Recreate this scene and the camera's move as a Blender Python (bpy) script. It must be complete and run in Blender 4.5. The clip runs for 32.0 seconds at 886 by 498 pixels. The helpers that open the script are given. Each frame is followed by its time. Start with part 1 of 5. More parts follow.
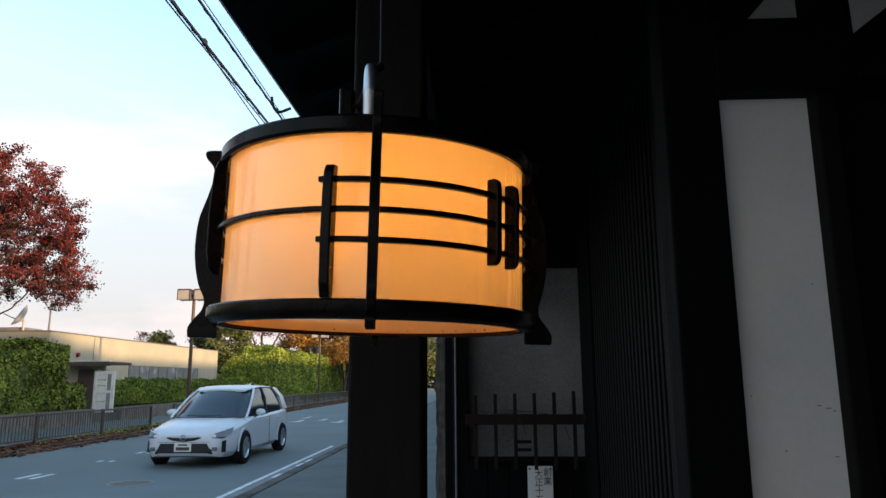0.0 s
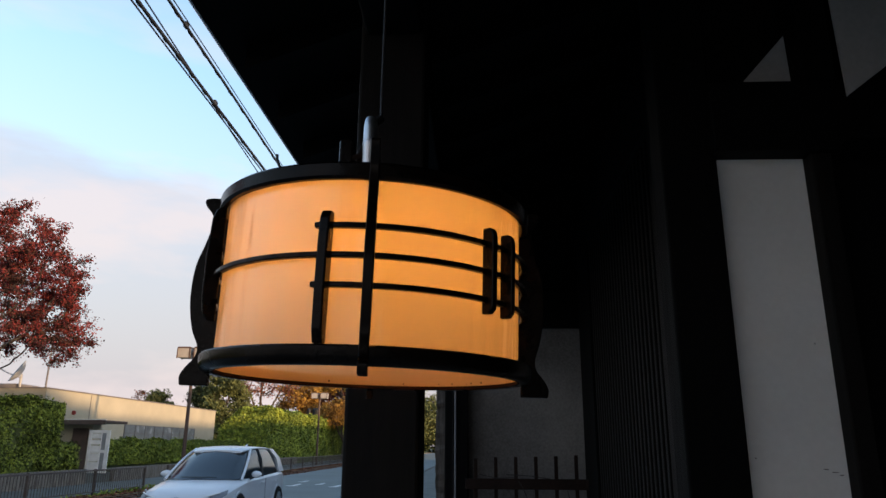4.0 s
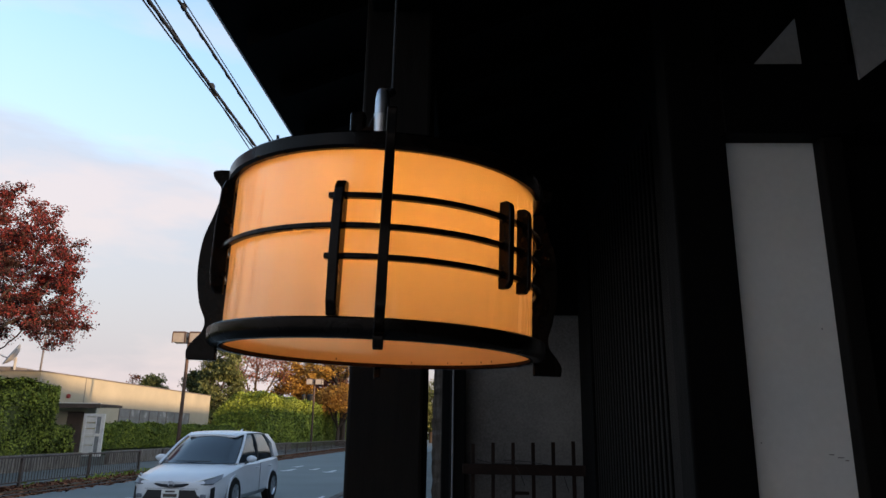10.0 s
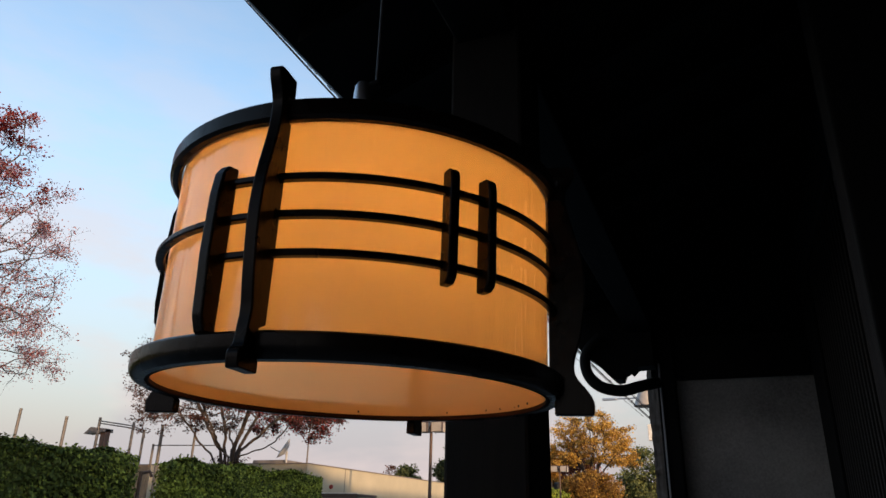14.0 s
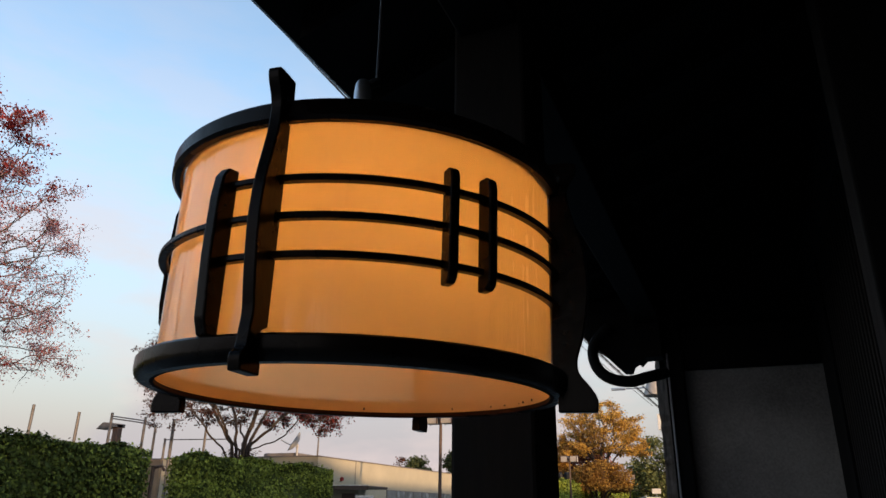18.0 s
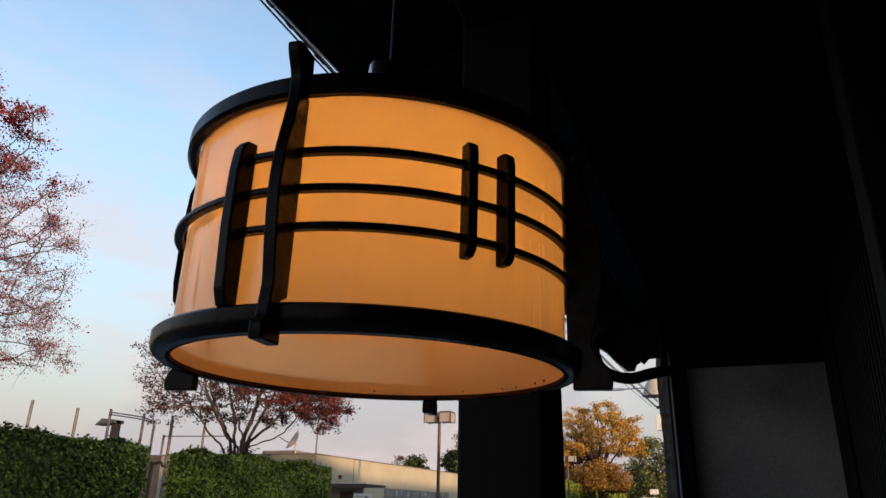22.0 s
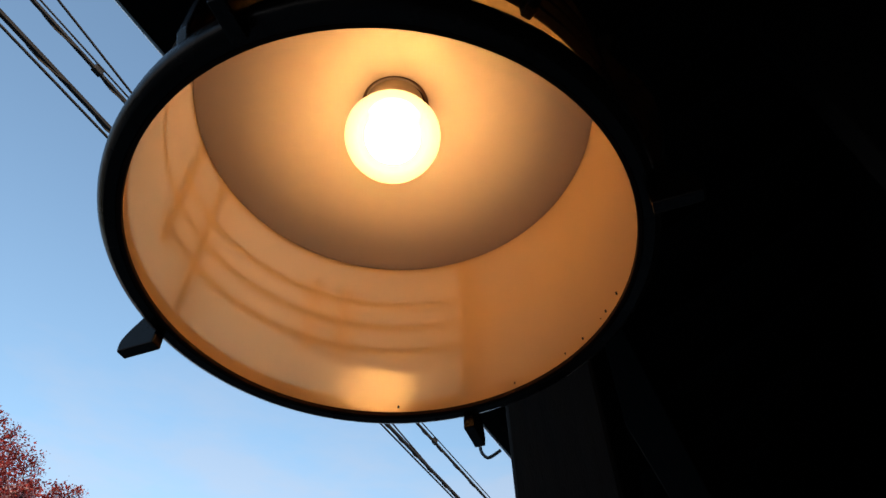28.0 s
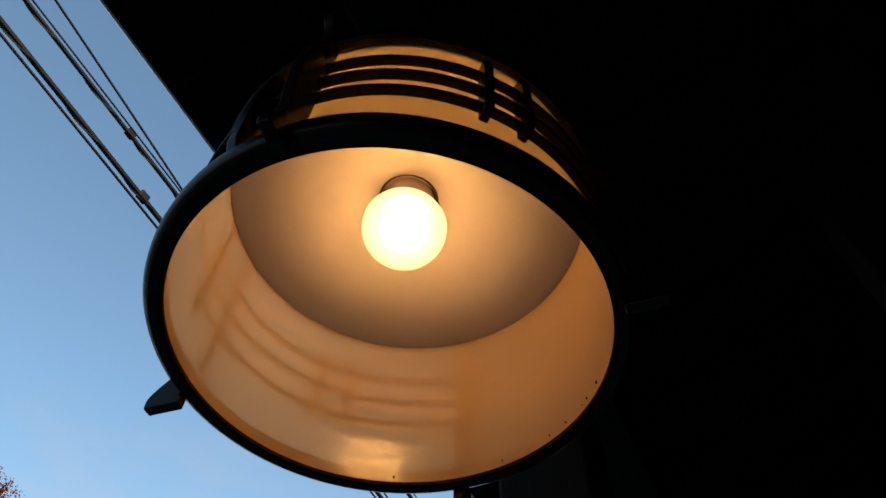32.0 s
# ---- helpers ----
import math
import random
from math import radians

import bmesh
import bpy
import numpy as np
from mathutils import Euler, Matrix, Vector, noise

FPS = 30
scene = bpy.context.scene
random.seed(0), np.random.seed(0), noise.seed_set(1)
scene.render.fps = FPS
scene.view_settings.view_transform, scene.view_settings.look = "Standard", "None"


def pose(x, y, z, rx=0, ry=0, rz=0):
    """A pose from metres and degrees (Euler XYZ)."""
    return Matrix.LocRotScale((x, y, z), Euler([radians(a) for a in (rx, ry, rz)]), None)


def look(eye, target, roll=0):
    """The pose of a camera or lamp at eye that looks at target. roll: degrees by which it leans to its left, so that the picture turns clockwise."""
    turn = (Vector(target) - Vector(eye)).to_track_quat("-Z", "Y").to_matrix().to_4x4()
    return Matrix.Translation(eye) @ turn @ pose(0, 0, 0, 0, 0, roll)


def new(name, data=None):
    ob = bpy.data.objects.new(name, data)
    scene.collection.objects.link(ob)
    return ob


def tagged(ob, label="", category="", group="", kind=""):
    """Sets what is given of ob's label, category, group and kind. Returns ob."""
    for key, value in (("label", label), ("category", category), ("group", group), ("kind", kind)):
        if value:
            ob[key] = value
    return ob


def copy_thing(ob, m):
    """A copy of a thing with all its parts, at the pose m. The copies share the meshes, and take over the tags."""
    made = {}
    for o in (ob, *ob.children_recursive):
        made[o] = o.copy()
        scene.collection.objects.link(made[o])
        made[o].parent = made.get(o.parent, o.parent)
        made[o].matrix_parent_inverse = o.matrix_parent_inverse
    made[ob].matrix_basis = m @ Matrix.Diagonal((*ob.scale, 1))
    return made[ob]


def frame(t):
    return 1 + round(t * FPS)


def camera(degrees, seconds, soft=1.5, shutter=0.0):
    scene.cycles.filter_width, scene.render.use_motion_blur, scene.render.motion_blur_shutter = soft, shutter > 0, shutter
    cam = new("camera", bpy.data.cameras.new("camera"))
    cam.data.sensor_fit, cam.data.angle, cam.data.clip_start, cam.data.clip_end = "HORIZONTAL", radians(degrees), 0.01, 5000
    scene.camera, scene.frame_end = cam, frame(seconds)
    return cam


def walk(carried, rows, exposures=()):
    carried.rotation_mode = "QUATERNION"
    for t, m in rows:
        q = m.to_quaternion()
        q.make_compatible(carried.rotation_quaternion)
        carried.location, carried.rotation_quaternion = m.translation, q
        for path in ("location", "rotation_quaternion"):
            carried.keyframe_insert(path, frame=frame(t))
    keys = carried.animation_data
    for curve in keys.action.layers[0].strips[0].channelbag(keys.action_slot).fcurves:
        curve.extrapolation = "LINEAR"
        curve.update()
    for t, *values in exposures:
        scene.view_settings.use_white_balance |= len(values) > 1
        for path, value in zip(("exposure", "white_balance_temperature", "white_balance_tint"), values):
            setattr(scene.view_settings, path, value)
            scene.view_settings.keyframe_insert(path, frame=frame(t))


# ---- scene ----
cam = camera(65.43, 32.0)
# seconds, x, y, z, tilt, roll, yaw
PATH = [
    (0, 0.0000, 0.0000, 1.5000, 100.898, 0.299, 2.504),
    (0.5, -0.0062, -0.0146, 1.4980, 101.994, 0.534, 2.112),
    (1, -0.0020, 0.0006, 1.4931, 103.339, 0.399, 1.674),
    (1.5, -0.0032, 0.0090, 1.4872, 104.294, 0.328, 1.514),
    (2, 0.0035, 0.0060, 1.4861, 105.013, 0.329, 1.549),
    (2.5, 0.0111, 0.0158, 1.4820, 105.620, -0.203, 2.123),
    (3, 0.0161, 0.0193, 1.4817, 105.973, -0.525, 2.640),
    (3.5, 0.0133, 0.0055, 1.4859, 106.019, -0.416, 2.639),
    (5.5, -0.0026, 0.0031, 1.4838, 105.619, -0.810, 2.148),
    (6, -0.0029, 0.0055, 1.4799, 105.851, -0.941, 2.106),
    (6.5, -0.0031, 0.0009, 1.4798, 105.290, -0.716, 1.905),
    (7, -0.0007, 0.0086, 1.4772, 105.354, -0.973, 1.926),
    (7.5, -0.0015, 0.0115, 1.4730, 105.313, -1.078, 1.973),
    (8, -0.0110, 0.0010, 1.4779, 105.176, -0.896, 2.021),
    (8.5, -0.0106, 0.0060, 1.4783, 105.221, -1.001, 2.105),
    (9, -0.0107, 0.0110, 1.4747, 105.294, -1.095, 2.234),
    (9.5, -0.0150, 0.0071, 1.4761, 105.201, -0.895, 2.231),
    (10, -0.0142, 0.0248, 1.4746, 104.963, -0.978, 2.084),
    (10.5, -0.0411, 0.0876, 1.4691, 105.836, -1.096, 1.475),
    (11, -0.0391, 0.1568, 1.4637, 108.329, -0.074, 0.310),
    (11.2, 0.0278, 0.1775, 1.4613, 109.240, 0.045, 1.113),
    (11.4, 0.0597, 0.2125, 1.4663, 110.049, -0.444, 5.874),
    (11.5, 0.0546, 0.2420, 1.4667, 110.283, -0.792, 8.748),
    (12, 0.1831, 0.2925, 1.4782, 109.755, -1.382, 17.994),
    (12.5, 0.1981, 0.2866, 1.4718, 110.313, -2.390, 19.663),
    (13, 0.1873, 0.2993, 1.4512, 111.305, -1.993, 17.664),
    (13.5, 0.2066, 0.3100, 1.4514, 111.854, -1.744, 19.728),
    (14, 0.2153, 0.2889, 1.4570, 111.391, -1.216, 21.902),
    (14.5, 0.2284, 0.2842, 1.4597, 111.567, -0.995, 22.512),
    (16.5, 0.2237, 0.2819, 1.4639, 111.334, -0.585, 23.110),
    (17, 0.2216, 0.2752, 1.4648, 111.061, -0.138, 22.849),
    (17.5, 0.2206, 0.2762, 1.4647, 110.889, -0.249, 22.812),
    (18, 0.2207, 0.2893, 1.4629, 110.712, -0.729, 22.736),
    (18.5, 0.2189, 0.2820, 1.4635, 110.508, -0.349, 22.418),
    (19, 0.2149, 0.2799, 1.4642, 110.169, -0.143, 22.132),
    (19.5, 0.2180, 0.2841, 1.4637, 110.189, -1.029, 22.070),
    (20, 0.2209, 0.2768, 1.4648, 110.098, -1.087, 22.142),
    (20.5, 0.2177, 0.2726, 1.4662, 109.902, -0.838, 22.041),
    (21, 0.2160, 0.2835, 1.4630, 109.893, -1.166, 21.908),
    (21.5, 0.2093, 0.2820, 1.4530, 110.571, -0.989, 22.216),
    (22, 0.2049, 0.2891, 1.4429, 110.656, -1.150, 22.552),
    (22.5, 0.2011, 0.2979, 1.4350, 109.223, -1.488, 23.025),
    (23, 0.1939, 0.2844, 1.4325, 108.031, -0.621, 23.482),
    (23.5, 0.2039, 0.2798, 1.3818, 108.550, -0.550, 22.990),
    (24, 0.2151, 0.2760, 1.3482, 112.207, -1.070, 21.600),
    (24.5, 0.2062, 0.2522, 1.3200, 113.712, -0.601, 19.995),
    (26.5, 0.1246, 0.3388, 1.1561, 129.314, -2.963, 17.346),
    (27, 0.0577, 0.4040, 1.1442, 134.117, -1.896, 16.302),
    (27.5, 0.0743, 0.5138, 1.1276, 138.273, -1.497, 18.820),
    (28, 0.0665, 0.6072, 1.1753, 139.814, 1.255, 27.907),
    (28.5, 0.0493, 0.6153, 1.1811, 141.475, 0.385, 29.265),
    (29, 0.0575, 0.6119, 1.1890, 143.019, -1.386, 27.259),
    (29.5, 0.0536, 0.6009, 1.2147, 144.194, -1.651, 26.587),
    (30, 0.0498, 0.6023, 1.2186, 144.992, -1.410, 26.573),
    (30.5, 0.0668, 0.5827, 1.2118, 145.688, -1.621, 26.679),
    (31, 0.0768, 0.5780, 1.1676, 146.000, -1.925, 26.662),
    (31.5, 0.0869, 0.5792, 1.1371, 146.035, -1.801, 26.341),
    (32, 0.0979, 0.5652, 1.1268, 146.027, -1.462, 25.923),
]
# the clip's camera stops down as it turns to the lamp: seconds, stops, kelvin, tint
EXPOSURES = [(0.0, 1.68, 7300, 14), (2.0, 1.50, 7300, 16), (5.5, 1.34, 7400, 20), (10.0, 1.34, 7400, 20), (11.0, 1.30, 7450, 20), (12.0, 1.10, 7500, 20), (21.0, 1.10, 7500, 20), (24.5, 1.00, 7500, 20), (27.0, 1.06, 7300, 18), (29.0, 0.92, 7150, 16), (32.0, 0.78, 7000, 14)]
walk(cam, [(t, pose(*p)) for t, *p in PATH], EXPOSURES)

# ---- sky, sun ----
SUN_EL, SUN_AZ = 6.5, 125.0   # degrees above the horizon; clockwise from +y
world = bpy.data.worlds.new("sky")
scene.world = world
world.use_nodes = True
wt = world.node_tree
for n in list(wt.nodes):
    wt.nodes.remove(n)
w_out = wt.nodes.new("ShaderNodeOutputWorld")
w_bg = wt.nodes.new("ShaderNodeBackground")
w_sky = wt.nodes.new("ShaderNodeTexSky")
w_sky.sky_type = "NISHITA"
w_sky.sun_disc = False
w_sky.sun_elevation = radians(SUN_EL)
w_sky.sun_rotation = radians(SUN_AZ)
w_sky.air_density, w_sky.dust_density, w_sky.ozone_density = 1.3, 1.2, 2.5
w_co = wt.nodes.new("ShaderNodeTexCoord")
w_map = wt.nodes.new("ShaderNodeMapping")
w_map.inputs["Scale"].default_value = (1.0, 1.0, 3.2)
w_noise = wt.nodes.new("ShaderNodeTexNoise")
w_noise.inputs["Scale"].default_value = 2.6
w_noise.inputs["Detail"].default_value = 6
w_noise.inputs["Roughness"].default_value = 0.55
w_ramp = wt.nodes.new("ShaderNodeValToRGB")
w_ramp.color_ramp.elements[0].position = 0.48
w_ramp.color_ramp.elements[1].position = 0.62
w_sep = wt.nodes.new("ShaderNodeSeparateXYZ")
w_low = wt.nodes.new("ShaderNodeMapRange")      # clouds thicken towards the horizon
for key, value in (("From Min", 0.70), ("From Max", 0.30), ("To Min", 0.0), ("To Max", 0.50)):
    w_low.inputs[key].default_value = value
w_haze = wt.nodes.new("ShaderNodeMapRange")
for key, value in (("From Min", 0.48), ("From Max", 0.06), ("To Min", 0.0), ("To Max", 0.93)):
    w_haze.inputs[key].default_value = value
w_mul = wt.nodes.new("ShaderNodeMath")
w_mul.operation = "MULTIPLY"
w_mix = wt.nodes.new("ShaderNodeMixRGB")
w_mix.inputs[2].default_value = (1.43, 1.48, 1.76, 1)
lk = wt.links.new
lk(w_co.outputs["Generated"], w_map.inputs["Vector"])
lk(w_map.outputs["Vector"], w_noise.inputs["Vector"])
lk(w_noise.outputs["Fac"], w_ramp.inputs["Fac"])
lk(w_co.outputs["Generated"], w_sep.inputs[0])
lk(w_sep.outputs["Z"], w_low.inputs["Value"])
lk(w_sep.outputs["Z"], w_haze.inputs["Value"])
lk(w_ramp.outputs["Color"], w_mul.inputs[0])
lk(w_low.outputs[0], w_mul.inputs[1])
lk(w_haze.outputs[0], w_mix.inputs["Fac"])
w_tint = wt.nodes.new("ShaderNodeMixRGB")
w_tint.blend_type = "MULTIPLY"
w_tint.inputs["Fac"].default_value = 1.0
w_tint.inputs[2].default_value = (1.49, 1.59, 1.68, 1)     # violet cast of the dusk air
lk(w_sky.outputs["Color"], w_tint.inputs[1])
lk(w_tint.outputs["Color"], w_mix.inputs[1])
w_cloud = wt.nodes.new("ShaderNodeMixRGB")
w_cloud.inputs[2].default_value = (2.45, 2.30, 2.35, 1)    # soft pinkish clouds
w_map2 = wt.nodes.new("ShaderNodeMapping")           # broad banks of cloud under the small ones
w_map2.inputs["Scale"].default_value = (1.0, 1.0, 4.0)
w_map2.inputs["Location"].default_value = (0.35, 0.1, 0.0)
w_bank = wt.nodes.new("ShaderNodeTexNoise")
w_bank.inputs["Scale"].default_value = 1.5
w_bank.inputs["Detail"].default_value = 7
w_bank.inputs["Roughness"].default_value = 0.5
w_edge = wt.nodes.new("ShaderNodeMath")               # upper edge of the bank
w_edge.operation = "MULTIPLY_ADD"
w_edge.inputs[1].default_value, w_edge.inputs[2].default_value = 0.62, 0.02
w_over = wt.nodes.new("ShaderNodeMath")
w_over.operation = "SUBTRACT"
w_bfac = wt.nodes.new("ShaderNodeMapRange")
w_bfac.interpolation_type = "SMOOTHSTEP"
for key, value in (("From Min", 0.0), ("From Max", 0.07), ("To Min", 0.0), ("To Max", 0.62)):
    w_bfac.inputs[key].default_value = value
w_bmix = wt.nodes.new("ShaderNodeMixRGB")
w_bmix.inputs[2].default_value = (1.58, 1.70, 1.97, 1)
lk(w_co.outputs["Generated"], w_map2.inputs["Vector"])
lk(w_map2.outputs["Vector"], w_bank.inputs["Vector"])
lk(w_bank.outputs["Fac"], w_edge.inputs[0])
lk(w_edge.outputs[0], w_over.inputs[0])
lk(w_sep.outputs["Z"], w_over.inputs[1])
w_off = wt.nodes.new("ShaderNodeMath")                # the bank stands to the north-west
w_off.inputs[1].default_value = 0.47
w_sq = wt.nodes.new("ShaderNodeMath")
w_sq.operation = "MULTIPLY"
w_side = wt.nodes.new("ShaderNodeMath")
w_side.operation = "MULTIPLY_ADD"
w_side.inputs[1].default_value, w_side.inputs[2].default_value = -3.5, 0.07
lk(w_sep.outputs["X"], w_off.inputs[0])
lk(w_off.outputs[0], w_sq.inputs[0])
lk(w_off.outputs[0], w_sq.inputs[1])
lk(w_sq.outputs[0], w_side.inputs[0])
w_sum = wt.nodes.new("ShaderNodeMath")
lk(w_over.outputs[0], w_sum.inputs[0])
lk(w_side.outputs[0], w_sum.inputs[1])
lk(w_sum.outputs[0], w_bfac.inputs["Value"])
lk(w_bfac.outputs[0], w_bmix.inputs["Fac"])
lk(w_mix.outputs["Color"], w_bmix.inputs[1])
lk(w_mul.outputs[0], w_cloud.inputs["Fac"])
lk(w_bmix.outputs["Color"], w_cloud.inputs[1])
lk(w_cloud.outputs["Color"], w_bg.inputs["Color"])
w_bg.inputs["Strength"].default_value = 0.15
lk(w_bg.outputs[0], w_out.inputs[0])

sun_data = bpy.data.lights.new("sun", "SUN")
sun_data.energy = 1.9
sun_data.color = (1.0, 0.72, 0.42)
sun_data.angle = radians(1.5)
sun = new("sun", sun_data)
_e, _a = radians(SUN_EL), radians(SUN_AZ)
sun.matrix_world = look((0, 0, 30), (-math.sin(_a) * math.cos(_e) * 10, -math.cos(_a) * math.cos(_e) * 10, 30 - math.sin(_e) * 10))

# ---- materials ----
def mat(name, color, rough=0.6, var=0.25, scale=8.0, bump=0.15, metal=0.0, stretch=(1, 1, 1), fine=90.0, spec=0.5, second=None, random_var=0.0):
    """Procedural surface: base colour with large and small variation, and fine relief."""
    m = bpy.data.materials.new(name)
    m.use_nodes = True
    nt = m.node_tree
    b = nt.nodes["Principled BSDF"]
    b.inputs["Roughness"].default_value = rough
    b.inputs["Metallic"].default_value = metal
    b.inputs["Specular IOR Level"].default_value = spec
    co = nt.nodes.new("ShaderNodeTexCoord")
    mp = nt.nodes.new("ShaderNodeMapping")
    mp.inputs["Scale"].default_value = stretch
    nt.links.new(co.outputs["Object"], mp.inputs["Vector"])
    n1 = nt.nodes.new("ShaderNodeTexNoise")
    n1.inputs["Scale"].default_value = scale
    n1.inputs["Detail"].default_value = 5
    n2 = nt.nodes.new("ShaderNodeTexNoise")
    n2.inputs["Scale"].default_value = fine
    n2.inputs["Detail"].default_value = 3
    nt.links.new(mp.outputs[0], n1.inputs["Vector"])
    nt.links.new(mp.outputs[0], n2.inputs["Vector"])
    ramp = nt.nodes.new("ShaderNodeValToRGB")
    c2 = second or tuple(min(1, c * (1 + var)) for c in color)
    c1 = tuple(c * (1 - var) for c in color)
    ramp.color_ramp.elements[0].position, ramp.color_ramp.elements[1].position = 0.3, 0.7
    ramp.color_ramp.elements[0].color = (*c1, 1)
    ramp.color_ramp.elements[1].color = (*c2, 1)
    mixf = nt.nodes.new("ShaderNodeMath")
    mixf.operation = "MULTIPLY_ADD"
    mixf.inputs[1].default_value = 0.35
    nt.links.new(n2.outputs["Fac"], mixf.inputs[0])
    sc = nt.nodes.new("ShaderNodeMath")
    sc.operation = "MULTIPLY_ADD"
    sc.inputs[1].default_value, sc.inputs[2].default_value = 0.85, -0.1
    nt.links.new(n1.outputs["Fac"], sc.inputs[0])
    nt.links.new(sc.outputs[0], mixf.inputs[2])
    last = mixf.outputs[0]
    if random_var:
        info = nt.nodes.new("ShaderNodeObjectInfo")
        geo = nt.nodes.new("ShaderNodeNewGeometry")
        add0 = nt.nodes.new("ShaderNodeMath")
        add0.operation = "ADD"
        nt.links.new(info.outputs["Random"], add0.inputs[0])
        nt.links.new(geo.outputs["Random Per Island"], add0.inputs[1])
        add = nt.nodes.new("ShaderNodeMath")
        add.operation = "MULTIPLY_ADD"
        add.inputs[1].default_value = random_var
        nt.links.new(add0.outputs[0], add.inputs[0])
        sub = nt.nodes.new("ShaderNodeMath")
        sub.operation = "SUBTRACT"
        sub.inputs[1].default_value = random_var
        nt.links.new(last, sub.inputs[0])
        nt.links.new(sub.outputs[0], add.inputs[2])
        last = add.outputs[0]
    nt.links.new(last, ramp.inputs["Fac"])
    nt.links.new(ramp.outputs["Color"], b.inputs["Base Color"])
    if bump:
        bp = nt.nodes.new("ShaderNodeBump")
        bp.inputs["Strength"].default_value = bump
        bp.inputs["Distance"].default_value = 0.01
        nt.links.new(last, bp.inputs["Height"])
        nt.links.new(bp.outputs[0], b.inputs["Normal"])
    rr = nt.nodes.new("ShaderNodeMapRange")
    rr.inputs["To Min"].default_value, rr.inputs["To Max"].default_value = max(0.02, rough - 0.12), min(1, rough + 0.12)
    nt.links.new(n1.outputs["Fac"], rr.inputs["Value"])
    nt.links.new(rr.outputs[0], b.inputs["Roughness"])
    return m


M_LACQ = mat("black lacquered wood", (0.0058, 0.0036, 0.0026), 0.27, 0.5, 14, 0.14, spec=0.13, fine=60)
M_LACQ_IN = mat("brown lacquered wood", (0.014, 0.006, 0.0035), 0.8, 0.5, 30, 0.05, fine=200, spec=0.08)
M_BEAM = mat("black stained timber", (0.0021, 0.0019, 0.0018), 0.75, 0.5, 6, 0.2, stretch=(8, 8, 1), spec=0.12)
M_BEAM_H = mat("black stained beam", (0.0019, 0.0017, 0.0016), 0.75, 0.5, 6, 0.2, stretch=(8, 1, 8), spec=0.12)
# stained timber like M_BEAM, colour raised for the extra light on the post
M_POST = mat("brown-black post, lightened for its light", (0.0085, 0.0066, 0.0055), 0.7, 0.5, 6, 0.25, stretch=(8, 8, 1), spec=0.15)
M_LATTICE = mat("dark brown lattice wood", (0.0062, 0.0050, 0.0043), 0.65, 0.5, 5, 0.2, stretch=(9, 9, 0.8), spec=0.14)
M_RAIL = mat("red-brown old timber", (0.022, 0.012, 0.009), 0.75, 0.5, 7, 0.3, spec=0.15)
M_PIPE = mat("grey plastic pipe", (0.20, 0.20, 0.205), 0.5, 0.15, 9, 0.05)
M_ROUGH = mat("weathered split timber", (0.11, 0.09, 0.075), 0.85, 0.6, 9, 0.8, stretch=(6, 6, 0.6), spec=0.2)
M_PLASTER = mat("white lime plaster", (0.80, 0.785, 0.755), 0.9, 0.06, 3, 0.1, spec=0.2)
# white plaster again, its colour darkened to stand for shade under the eave
M_PLASTER_SHADED = mat("white plaster with shade in its colour", (0.44, 0.42, 0.40), 0.9, 0.15, 4, 0.1, spec=0.2)
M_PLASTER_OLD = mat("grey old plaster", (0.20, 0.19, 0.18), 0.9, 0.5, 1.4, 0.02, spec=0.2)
M_STEEL = mat("galvanised steel", (0.55, 0.57, 0.60), 0.3, 0.15, 30, 0.05, metal=0.9)
M_NECK = mat("cream plastic", (0.70, 0.62, 0.50), 0.4, 0.05, 30, 0.0)
M_SOCKET = mat("brown bakelite", (0.06, 0.03, 0.015), 0.35, 0.2, 30, 0.0)
M_BROWN_METAL = mat("brown painted metal", (0.085, 0.045, 0.032), 0.5, 0.3, 10, 0.1)
M_ASPHALT = mat("asphalt", (0.170, 0.200, 0.196), 0.85, 0.14, 0.35, 0.35, fine=40, spec=0.3)
M_PAVE = mat("worn grey pavement", (0.125, 0.138, 0.128), 0.85, 0.25, 1.2, 0.3, fine=60, spec=0.3)
M_CONC = mat("kerb concrete", (0.27, 0.27, 0.265), 0.9, 0.3, 2.0, 0.3, spec=0.3)
M_MARK = mat("worn white road paint", (0.70, 0.71, 0.70), 0.8, 0.25, 5, 0.2)
M_EARTH = mat("leaf-strewn earth", (0.16, 0.09, 0.065), 0.95, 0.5, 3.0, 0.6, fine=25, second=(0.21, 0.17, 0.10))
M_GRASS = mat("lawn", (0.06, 0.085, 0.03), 0.95, 0.5, 1.5, 0.5, fine=30)
M_BUILD = mat("cream cement render", (0.48, 0.43, 0.325), 0.9, 0.14, 0.6, 0.1, fine=20)
M_ROOFSLAB = mat("grey roof edge", (0.20, 0.18, 0.17), 0.8, 0.2, 2, 0.1)
M_STONE = mat("mossy stone", (0.085, 0.072, 0.06), 0.95, 0.45, 2.5, 0.6, random_var=0.3)
M_FENCE = mat("dark brown fence metal", (0.075, 0.053, 0.043), 0.5, 0.35, 8, 0.1)
M_BARK = mat("grey bark", (0.075, 0.055, 0.045), 0.95, 0.4, 6, 0.6, stretch=(4, 4, 1))
M_BARK_PALE = mat("dark grey bark", (0.085, 0.068, 0.066), 0.95, 0.4, 6, 0.6, stretch=(4, 4, 1))
M_LEAF_RED = mat("red autumn leaves", (0.38, 0.050, 0.055), 0.7, 0.5, 0.5, 0.0, spec=0.15, random_var=0.4, second=(0.72, 0.14, 0.13))
